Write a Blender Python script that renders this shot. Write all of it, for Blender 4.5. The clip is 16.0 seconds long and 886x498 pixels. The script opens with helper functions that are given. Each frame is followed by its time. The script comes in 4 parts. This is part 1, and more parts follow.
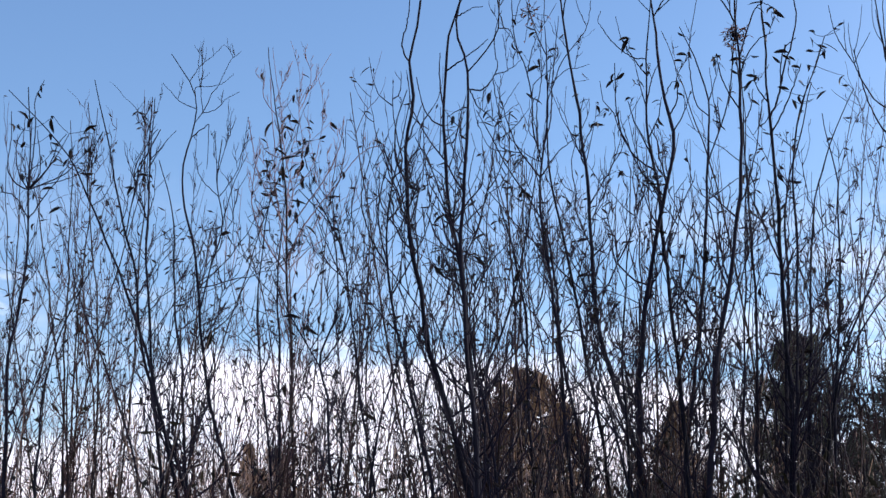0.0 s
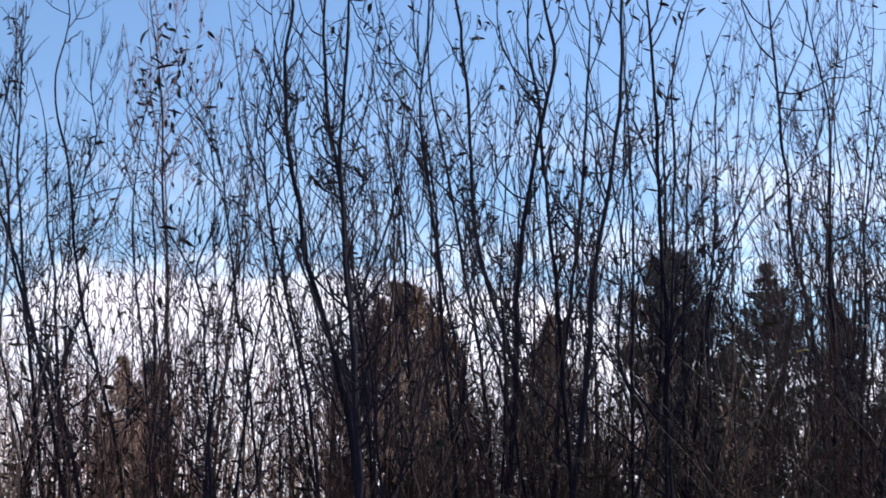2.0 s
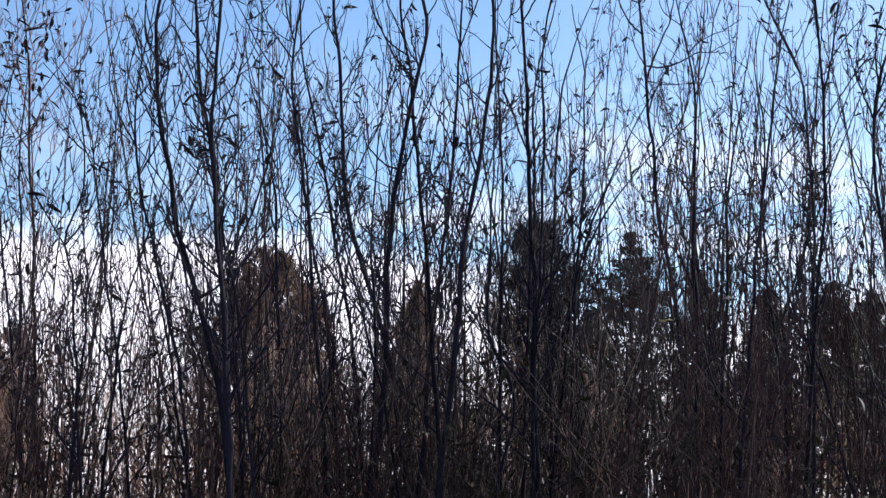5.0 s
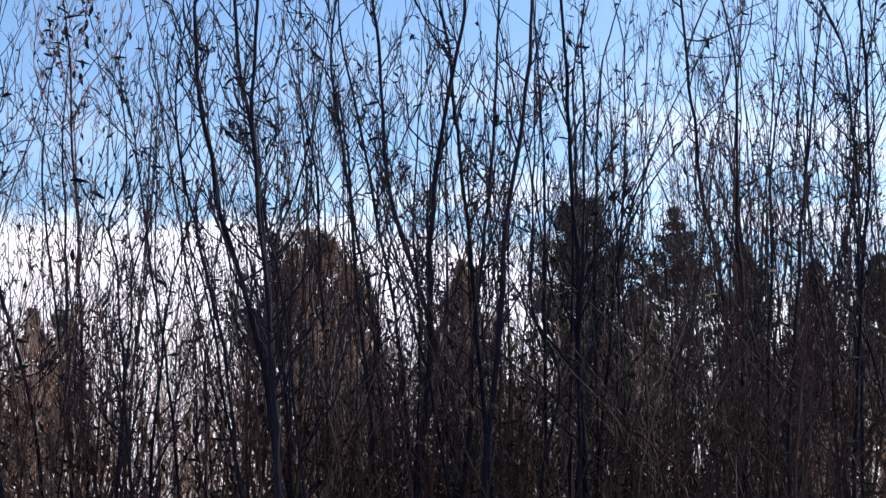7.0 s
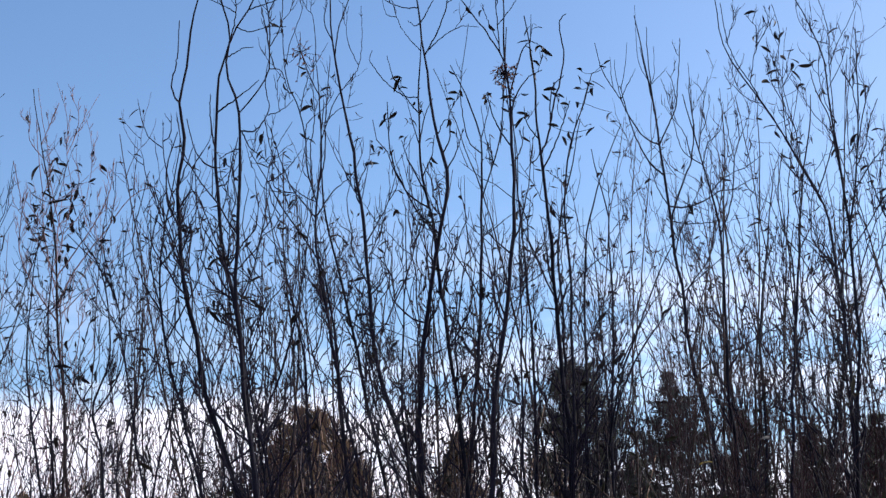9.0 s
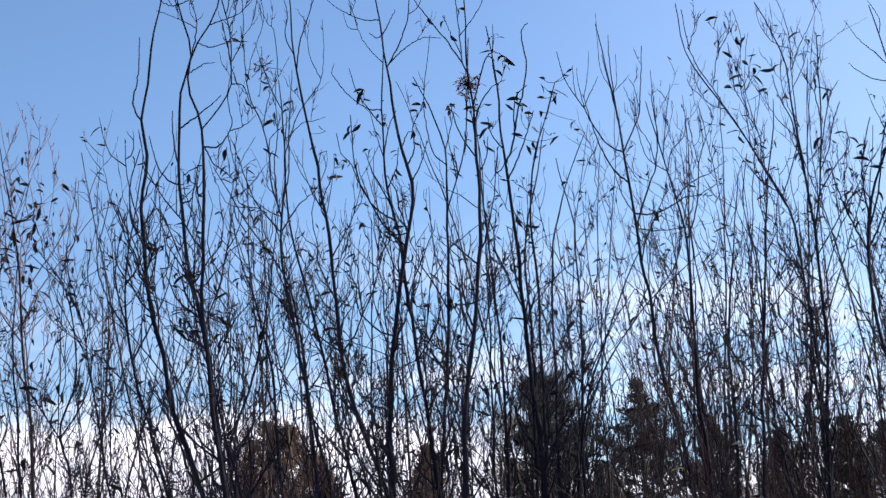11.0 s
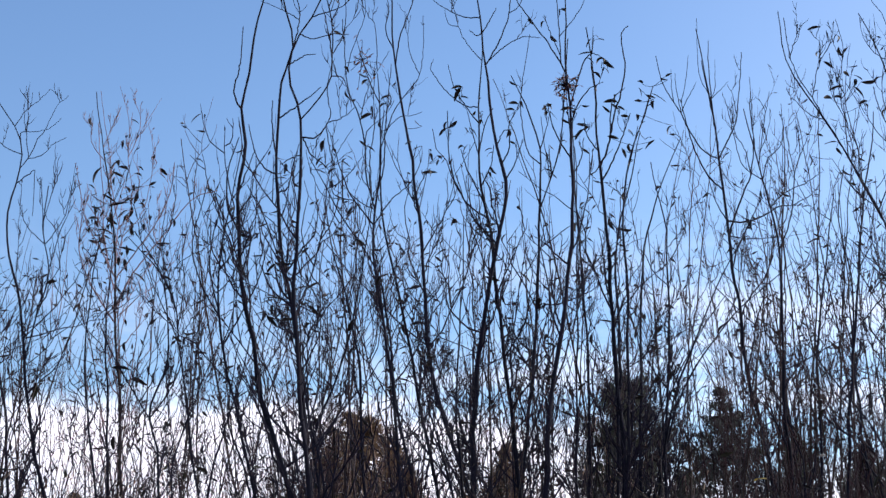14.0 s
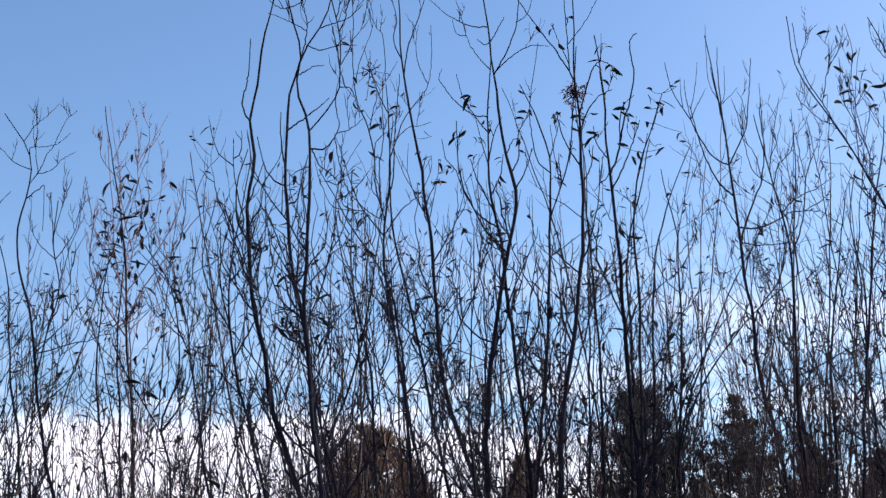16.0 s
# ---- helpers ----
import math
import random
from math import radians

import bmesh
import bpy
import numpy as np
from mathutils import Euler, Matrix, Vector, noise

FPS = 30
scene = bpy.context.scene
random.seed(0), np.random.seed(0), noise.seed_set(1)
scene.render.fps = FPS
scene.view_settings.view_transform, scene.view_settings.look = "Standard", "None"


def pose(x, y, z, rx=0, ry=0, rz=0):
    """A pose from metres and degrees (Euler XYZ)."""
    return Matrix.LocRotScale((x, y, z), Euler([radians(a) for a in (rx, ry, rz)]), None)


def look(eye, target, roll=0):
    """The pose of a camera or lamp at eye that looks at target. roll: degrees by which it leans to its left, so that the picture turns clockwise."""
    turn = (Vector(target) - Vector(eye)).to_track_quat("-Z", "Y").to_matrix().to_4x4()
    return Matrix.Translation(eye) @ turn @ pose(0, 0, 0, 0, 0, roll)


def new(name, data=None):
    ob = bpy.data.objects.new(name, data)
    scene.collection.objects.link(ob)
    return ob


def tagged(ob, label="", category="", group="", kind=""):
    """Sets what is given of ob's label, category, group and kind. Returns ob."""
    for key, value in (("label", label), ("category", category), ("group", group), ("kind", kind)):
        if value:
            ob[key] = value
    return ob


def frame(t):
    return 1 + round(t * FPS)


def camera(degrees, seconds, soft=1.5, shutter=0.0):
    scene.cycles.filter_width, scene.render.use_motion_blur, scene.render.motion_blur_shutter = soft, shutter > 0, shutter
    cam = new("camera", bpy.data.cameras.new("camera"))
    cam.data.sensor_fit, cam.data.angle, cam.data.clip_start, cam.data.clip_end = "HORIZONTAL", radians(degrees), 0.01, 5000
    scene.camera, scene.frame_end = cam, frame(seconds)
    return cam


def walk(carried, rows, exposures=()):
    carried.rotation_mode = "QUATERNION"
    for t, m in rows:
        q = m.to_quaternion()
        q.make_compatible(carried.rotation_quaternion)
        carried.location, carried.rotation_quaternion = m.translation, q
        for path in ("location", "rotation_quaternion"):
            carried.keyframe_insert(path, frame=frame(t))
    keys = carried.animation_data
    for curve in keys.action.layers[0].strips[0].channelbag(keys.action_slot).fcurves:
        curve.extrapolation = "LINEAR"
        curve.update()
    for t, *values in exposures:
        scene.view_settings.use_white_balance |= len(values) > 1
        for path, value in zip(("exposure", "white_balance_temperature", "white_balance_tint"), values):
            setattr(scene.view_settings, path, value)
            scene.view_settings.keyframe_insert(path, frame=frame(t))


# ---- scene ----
cam = camera(30.0, 16.0, soft=1.42, shutter=0.25)

# seconds, eye, heading clockwise from north, rise, lean
PATH = [
    (0, 0.006, -0.019, 1.581, -8.99, 13.72, 1.80),
    (0.5, 0.004, 0.006, 1.587, -8.36, 13.47, 1.67),
    (1, 0.002, 0.011, 1.588, -7.73, 13.43, 1.50),
    (1.5, 0.001, 0.020, 1.585, -7.00, 12.42, 1.60),
    (2, -0.001, 0.014, 1.583, -4.59, 10.88, 1.43),
    (2.5, -0.004, 0.007, 1.582, -2.46, 10.12, 1.25),
    (3, -0.005, -0.009, 1.580, -1.81, 9.97, 0.96),
    (3.5, -0.003, -0.000, 1.582, -0.98, 9.86, 0.97),
    (4, -0.006, -0.004, 1.588, -0.00, 10.00, 0.96),
    (4.2, -0.007, -0.006, 1.588, 0.25, 9.99, 0.98),
    (6.3, -0.026, -0.067, 1.599, -0.29, 8.92, 1.23),
    (6.5, -0.018, -0.048, 1.583, -0.50, 8.80, 1.02),
    (7, -0.010, -0.026, 1.589, -1.41, 9.05, 0.23),
    (7.5, 0.002, -0.021, 1.593, -1.53, 11.56, -0.46),
    (8, 0.011, -0.009, 1.608, -1.13, 14.43, -1.45),
    (8.5, 0.014, 0.008, 1.614, -1.10, 14.92, -1.72),
    (8.7, 0.016, 0.010, 1.612, -1.17, 14.92, -1.43),
    (11, 0.008, 0.033, 1.620, 0.16, 15.29, -3.08),
    (11.5, 0.008, 0.017, 1.614, 0.63, 15.00, -2.72),
    (12, 0.005, 0.016, 1.617, 0.68, 15.09, -2.47),
    (12.5, -0.003, 0.015, 1.614, -0.69, 15.71, -0.99),
    (13, -0.005, -0.002, 1.610, -2.75, 15.79, 0.08),
    (13.5, -0.003, -0.009, 1.603, -3.29, 15.26, 0.35),
    (14, -0.004, 0.006, 1.611, -3.00, 15.29, 0.18),
    (14.5, -0.002, 0.017, 1.614, -2.72, 15.87, -0.29),
    (15, 0.001, 0.017, 1.612, -2.65, 16.11, -0.10),
    (15.5, -0.002, 0.019, 1.613, -3.26, 16.00, -0.10),
    (16, -0.000, 0.023, 1.613, -3.42, 15.66, -0.42),
]


def aim(x, y, z, heading, rise, lean):
    h, r = radians(heading), radians(rise)
    way = Vector((math.sin(h) * math.cos(r), math.cos(h) * math.cos(r), math.sin(r)))
    return look(Vector((x, y, z)), Vector((x, y, z)) + way, lean)


walk(cam, [(row[0], aim(*row[1:])) for row in PATH], [(0, 0.25, 5690, 13), (1.5, 0.26, 5690, 13), (3, 0.40, 5730, 13), (7, 0.40, 5730, 13), (8.2, 0.20, 5700, 13), (11, 0.27, 5720, 13), (16, 0.25, 5700, 13)])

# ---------------------------------------------------------------- sky and sun
SUN_AZ, SUN_EL = 64.0, 23.0
SKY, CLOUD = 0.15, 8.9
world = bpy.data.worlds.new("sky")
scene.world = world
world.use_nodes = True
wn, wl = world.node_tree.nodes, world.node_tree.links
wn.clear()


def wmath(op, a, b=None, c=None, clamp=False):
    n = wn.new("ShaderNodeMath")
    n.operation, n.use_clamp = op, clamp
    for k, v in enumerate((a, b, c)):
        if v is None:
            continue
        if isinstance(v, (int, float)):
            n.inputs[k].default_value = v
        else:
            wl.new(v, n.inputs[k])
    return n.outputs[0]


def wramp(v, lo, hi, to0=0.0, to1=1.0):
    n = wn.new("ShaderNodeMapRange")
    n.interpolation_type = "SMOOTHSTEP"
    wl.new(v, n.inputs[0])
    for k, q in zip((1, 2, 3, 4), (lo, hi, to0, to1)):
        n.inputs[k].default_value = q
    return n.outputs[0]


def wnoise(vec, scale, detail, rough=0.55):
    n = wn.new("ShaderNodeTexNoise")
    n.inputs["Scale"].default_value, n.inputs["Detail"].default_value, n.inputs["Roughness"].default_value = scale, detail, rough
    wl.new(vec, n.inputs["Vector"])
    return n.outputs[0]


sky = wn.new("ShaderNodeTexSky")
sky.sky_type, sky.sun_disc = "NISHITA", False
sky.sun_elevation, sky.sun_rotation = radians(SUN_EL), radians(SUN_AZ)
sky.air_density, sky.dust_density, sky.ozone_density = 1.0, 0.5, 2.2
coord = wn.new("ShaderNodeTexCoord")
split = wn.new("ShaderNodeSeparateXYZ")
wl.new(coord.outputs["Generated"], split.inputs[0])
ahead = wmath("MAXIMUM", split.outputs[1], 0.05)
northern = wramp(split.outputs[1], 0.1, 0.5)
side = wmath("DIVIDE", split.outputs[0], ahead)
up = split.outputs[2]
flat = wn.new("ShaderNodeCombineXYZ")
wl.new(side, flat.inputs[0])
wl.new(wmath("MULTIPLY", up, 2.2), flat.inputs[1])
streak = wn.new("ShaderNodeCombineXYZ")
wl.new(side, streak.inputs[0])
wl.new(wmath("MULTIPLY", up, 5.0), streak.inputs[1])
billow = wnoise(flat.outputs[0], 20.0, 5.0)
# cumulus bank low in the north-west, thinning out eastwards
top = wmath("SUBTRACT", 0.178, wramp(side, -0.08, 0.12, 0.0, 0.045))
top = wmath("SUBTRACT", top, wramp(side, -0.29, -0.43, 0.0, 0.065))
edge = wmath("ADD", wmath("SUBTRACT", top, up), wmath("MULTIPLY", wmath("SUBTRACT", billow, 0.5), 0.05))
bank = wmath("MULTIPLY", wramp(edge, -0.006, 0.02), wramp(wnoise(flat.outputs[0], 13.0, 4.0), 0.62, 0.42, 0.72, 1.0))
# thin veil of high cloud, streaky
veil = wramp(wnoise(streak.outputs[0], 5.0, 6.0, 0.6), 0.39, 0.69)
veil = wmath("MULTIPLY", veil, wramp(up, 0.30, 0.14))
veil = wmath("MULTIPLY", veil, wramp(side, -0.18, 0.08, 0.25, 0.92))
wisp = wmath("MULTIPLY", wramp(wnoise(streak.outputs[0], 11.0, 5.0), 0.45, 0.7), wramp(wmath("ABSOLUTE", wmath("SUBTRACT", up, 0.185)), 0.035, 0.0))
wisp = wmath("MULTIPLY", wisp, wramp(side, -0.30, -0.40))
haze = wramp(side, -0.05, 0.32, 0.0, 0.06)
cover = wmath("MULTIPLY", wmath("MAXIMUM", wmath("MAXIMUM", wmath("MAXIMUM", bank, veil), wisp), haze), northern)
# unseen scattered cloud over the rest of the sky, added to brighten shade
fill_cloud = wmath("MULTIPLY", wramp(wnoise(coord.outputs["Generated"], 2.6, 5.0), 0.47, 0.64, 0.0, 0.5), wramp(up, 0.02, 0.14))
fill_cloud = wmath("MULTIPLY", fill_cloud, wramp(split.outputs[1], 0.35, 0.0))
cover = wmath("MAXIMUM", cover, fill_cloud)
mix = wn.new("ShaderNodeMix")
mix.data_type = "RGBA"
wl.new(cover, mix.inputs[0])
wl.new(sky.outputs[0], mix.inputs[6])
mix.inputs[7].default_value = (CLOUD * 1.06, CLOUD * 0.97, CLOUD * 0.96, 1)
back = wn.new("ShaderNodeBackground")
back.inputs[1].default_value = SKY
wl.new(mix.outputs[2], back.inputs[0])
wl.new(back.outputs[0], wn.new("ShaderNodeOutputWorld").inputs[0])

sun = new("sun", bpy.data.lights.new("sun", "SUN"))
sun.data.energy, sun.data.angle, sun.data.color = 4.6, radians(0.53), (1.0, 0.9, 0.76)
away = Vector((math.sin(radians(SUN_AZ)) * math.cos(radians(SUN_EL)), math.cos(radians(SUN_AZ)) * math.cos(radians(SUN_EL)), math.sin(radians(SUN_EL))))
sun.matrix_world = look(away * 60, (0, 0, 0))


# ---------------------------------------------------------------- materials
def surface(name, dark, light, scale=40.0, rough=0.75, bump=0.3, stretch=(1, 1, 0.15), island=False, through_light=0.0, gloss=0.18):
    m = bpy.data.materials.new(name)
    m.use_nodes = True
    n, l = m.node_tree.nodes, m.node_tree.links
    b = n["Principled BSDF"]
    co = n.new("ShaderNodeTexCoord")
    mp = n.new("ShaderNodeMapping")
    mp.inputs["Scale"].default_value = stretch
    l.new(co.outputs["Object"], mp.inputs[0])
    fine, wide = n.new("ShaderNodeTexNoise"), n.new("ShaderNodeTexNoise")
    for q, s, d in ((fine, scale, 6.0), (wide, scale / 9.0, 3.0)):
        q.inputs["Scale"].default_value, q.inputs["Detail"].default_value = s, d
        l.new(mp.outputs[0], q.inputs["Vector"])
    add = n.new("ShaderNodeMath")
    add.operation = "ADD"
    l.new(fine.outputs[0], add.inputs[0])
    l.new(wide.outputs[0], add.inputs[1])
    vary = n.new("ShaderNodeMath")
    vary.operation = "MULTIPLY_ADD"
    if island:
        rnd = n.new("ShaderNodeNewGeometry").outputs["Random Per Island"]
    else:
        rnd = n.new("ShaderNodeObjectInfo").outputs["Random"]
    l.new(rnd, vary.inputs[0])
    vary.inputs[1].default_value = 0.6
    l.new(add.outputs[0], vary.inputs[2])
    ramp = n.new("ShaderNodeValToRGB")
    ramp.color_ramp.elements[0].position, ramp.color_ramp.elements[0].color = 0.0, (*dark, 1)
    ramp.color_ramp.elements[1].position, ramp.color_ramp.elements[1].color = 1.0, (*light, 1)
    rng = n.new("ShaderNodeMapRange")
    l.new(vary.outputs[0], rng.inputs[0])
    rng.inputs[1].default_value, rng.inputs[2].default_value = 0.7, 1.9
    l.new(rng.outputs[0], ramp.inputs[0])
    l.new(ramp.outputs[0], b.inputs["Base Color"])
    b.inputs["Roughness"].default_value = rough
    b.inputs["Specular IOR Level"].default_value = gloss
    bp = n.new("ShaderNodeBump")
    bp.inputs["Strength"].default_value, bp.inputs["Distance"].default_value = bump, 0.004
    l.new(fine.outputs[0], bp.inputs["Height"])
    l.new(bp.outputs[0], b.inputs["Normal"])
    if through_light:
        tr, mx = n.new("ShaderNodeBsdfTranslucent"), n.new("ShaderNodeMixShader")
        l.new(ramp.outputs[0], tr.inputs[0])
        mx.inputs[0].default_value = through_light
        l.new(b.outputs[0], mx.inputs[1])
        l.new(tr.outputs[0], mx.inputs[2])
        l.new(mx.outputs[0], n["Material Output"].inputs[0])
    return m


# backlit silhouette and bluish glare put into these near-black bark and twig colours
SILHOUETTE_BARK = surface("silhouette_bark", (0.0040, 0.0037, 0.008), (0.021, 0.0175, 0.031), 45, 0.85, 0.6, gloss=0.15, stretch=(1, 1, 0.35))
SILHOUETTE_TWIG = surface("silhouette_twig", (0.0040, 0.0033, 0.009), (0.021, 0.0142, 0.030), 30, 0.7, island=True, gloss=0.12)
YOUNG_BARK = surface("young_willow_bark", (0.009, 0.0055, 0.006), (0.064, 0.039, 0.034), 45, 0.8, 0.5, stretch=(1, 1, 0.35))
YOUNG_TWIG = surface("reddish_young_twig", (0.010, 0.005, 0.007), (0.085, 0.034, 0.034), 30, 0.65, island=True, gloss=0.14)
# lighter than the other twigs: light falling on them put into the base
SUN_TONED_TWIG = surface("sun_toned_willow_twig", (0.06, 0.036, 0.042), (0.34, 0.205, 0.205), 30, 0.6, island=True)
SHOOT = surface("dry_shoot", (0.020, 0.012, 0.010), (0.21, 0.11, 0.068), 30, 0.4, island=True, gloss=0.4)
# lighter copy of dry_shoot: sunlight on the far brush put into its colour
SUN_TONED_SHOOT = surface("sun_toned_dry_shoot", (0.15, 0.068, 0.034), (0.62, 0.35, 0.185), 30, 0.4, island=True, gloss=0.5)
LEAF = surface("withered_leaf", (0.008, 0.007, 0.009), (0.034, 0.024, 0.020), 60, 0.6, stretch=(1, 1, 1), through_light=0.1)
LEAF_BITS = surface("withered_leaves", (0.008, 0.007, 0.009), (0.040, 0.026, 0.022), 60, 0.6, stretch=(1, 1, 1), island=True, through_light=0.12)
# darker copies of shoot and leaf: shade low in the thicket as colour
SHADE_SHOOT = surface("shade_toned_shoot", (0.008, 0.006, 0.006), (0.060, 0.040, 0.034), 30, 0.6, island=True, gloss=0.2)
SHADE_LEAF = surface("shade_toned_green_brown_leaves", (0.009, 0.009, 0.007), (0.050, 0.041, 0.024), 60, 0.6, stretch=(1, 1, 1), island=True, through_light=0.2)
# backlit glow partly put into this lighter orange base, besides the translucency
DRY_LEAF = surface("backlight_toned_dry_leaves", (0.05, 0.026, 0.012), (0.32, 0.16, 0.06), 60, 0.5, stretch=(1, 1, 1), island=True, through_light=0.45)
TUFT = surface("seed_tuft", (0.16, 0.06, 0.04), (0.42, 0.20, 0.13), 60, 0.8, stretch=(1, 1, 1), island=True)
RUSSET = surface("russet_leaf", (0.08, 0.022, 0.008), (0.30, 0.10, 0.03), 60, 0.6, stretch=(1, 1, 1), through_light=0.3)
YELLOW = surface("yellow_leaf", (0.35, 0.20, 0.02), (0.62, 0.42, 0.06), 60, 0.55, stretch=(1, 1, 1), through_light=0.35)
NEEDLE = surface("conifer_needles", (0.013, 0.015, 0.012), (0.125, 0.12, 0.088), 6, 0.65, stretch=(1, 1, 1), island=True, through_light=0.35)
NEEDLE_BROWN = surface("rusty_conifer_needles", (0.030, 0.021, 0.012), (0.27, 0.165, 0.09), 6, 0.65, stretch=(1, 1, 1), island=True, through_light=0.45)
NEEDLE_BLUE = surface("bluish_conifer_needles", (0.011, 0.013, 0.013), (0.12, 0.115, 0.10), 6, 0.6, stretch=(1, 1, 1), island=True, through_light=0.35)
TRUNK = surface("conifer_bark", (0.03, 0.022, 0.018), (0.12, 0.085, 0.065), 20, 0.85)
SOIL = surface("dry_grass_ground", (0.035, 0.03, 0.018), (0.14, 0.11, 0.06), 3, 0.95, stretch=(1, 1, 1))


# ---------------------------------------------------------------- mesh helpers
def tubes(P, R, sides=3):
    """Vertices and faces of N tapered tubes through P (N, n, 3) with radii R (N, n)."""
    P, R = np.asarray(P, float), np.asarray(R, float)
    N, n, _ = P.shape
    T = np.gradient(P, axis=1)
    T /= np.linalg.norm(T, axis=2, keepdims=True) + 1e-9
    ref = np.array([0.31, 0.93, 0.17])
    U = np.cross(T, ref)
    U /= np.linalg.norm(U, axis=2, keepdims=True) + 1e-9
    W = np.cross(T, U)
    a = np.arange(sides) * 2 * np.pi / sides
    V = P[:, :, None] + R[:, :, None, None] * (np.cos(a)[:, None] * U[:, :, None] + np.sin(a)[:, None] * W[:, :, None])
    idx = np.arange(N * n * sides).reshape(N, n, sides)
    nxt = np.roll(idx, -1, axis=2)
    quads = np.stack([idx[:, :-1], nxt[:, :-1], nxt[:, 1:], idx[:, 1:]], axis=-1).reshape(-1, 4)
    caps = idx[:, -1, ::1].reshape(N, sides)
    return V.reshape(-1, 3), quads.tolist() + caps.tolist()


def mesh_of(name, pieces, material, smooth=True):
    verts, faces, k = [], [], 0
    for v, f in pieces:
        verts.append(v)
        faces += [[i + k for i in q] for q in f] if k else f
        k += len(v)
    me = bpy.data.meshes.new(name)
    me.from_pydata(np.concatenate(verts).tolist(), [], faces)
    me.materials.append(material)
    if smooth:
        me.polygons.foreach_set("use_smooth", [True] * len(me.polygons))
    me.update()
    return me


def part(name, me, parent, label="", kind=""):
    ob = new(name, me)
    ob.parent = parent
    return tagged(ob, label, kind=kind)


def smooth_line(z, x, n):
    """n points of a smooth curve x(z) through the given ones, even in z."""
    z, x = np.asarray(z, float), np.asarray(x, float)
    m = np.gradient(x, z)
    q = np.linspace(z[0], z[-1], n)
    k = np.clip(np.searchsorted(z, q, side="right") - 1, 0, len(z) - 2)
    h = z[k + 1] - z[k]
    s = (q - z[k]) / h
    return q, ((2 * s**3 - 3 * s**2 + 1) * x[k] + (s**3 - 2 * s**2 + s) * h * m[k] + (3 * s**2 - 2 * s**3) * x[k + 1] + (s**3 - s**2) * h * m[k + 1])


def leaf_mesh(name, length, width, curl, fold, twist, material):
    """A lance-shaped, folded and curled willow leaf, its stalk at the origin, pointing along +x."""
    n = 9
    s = np.linspace(0, 1, n)
    w = np.maximum(np.sin(np.pi * np.clip((s - 0.07) / 0.93, 0, 1) ** 0.9) ** 0.6, 0.07) * width / 2
    a = curl * s
    mid = np.stack([length * np.sin(a) / curl, 0.06 * length * np.sin(s * 3 + twist), -length * (1 - np.cos(a)) / curl], 1)
    t = twist * (s - 0.3)
    off = np.stack([0 * s, w * np.cos(t), w * (fold * 0.6 + np.sin(t))], 1)
    off2 = np.stack([0 * s, -w * np.cos(t), w * (fold * 0.6 - np.sin(t))], 1)
    V = np.concatenate([mid, mid + off, mid + off2])
    F = []
    for i in range(n - 1):
        F += [[i, i + 1, n + i + 1, n + i], [i + 1, i, 2 * n + i, 2 * n + i + 1]]
    return mesh_of(name, [(V, F)], material)


def leaf_set(material):
    return [leaf_mesh("leaf", l, w, c, f, t, material) for l, w, c, f, t in (
        (0.066, 0.016, 0.9, 0.5, 0.3), (0.074, 0.017, 0.4, 0.6, 0.5), (0.052, 0.014, 1.7, 0.7, 0.3), (0.066, 0.016, -0.8, 0.5, -0.5), (0.046, 0.014, 2.2, 0.8, 0.4), (0.058, 0.016, 0.6, 0.8, 0.8))]


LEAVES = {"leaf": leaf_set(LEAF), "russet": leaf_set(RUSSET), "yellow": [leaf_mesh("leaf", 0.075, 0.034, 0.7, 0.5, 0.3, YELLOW)]}


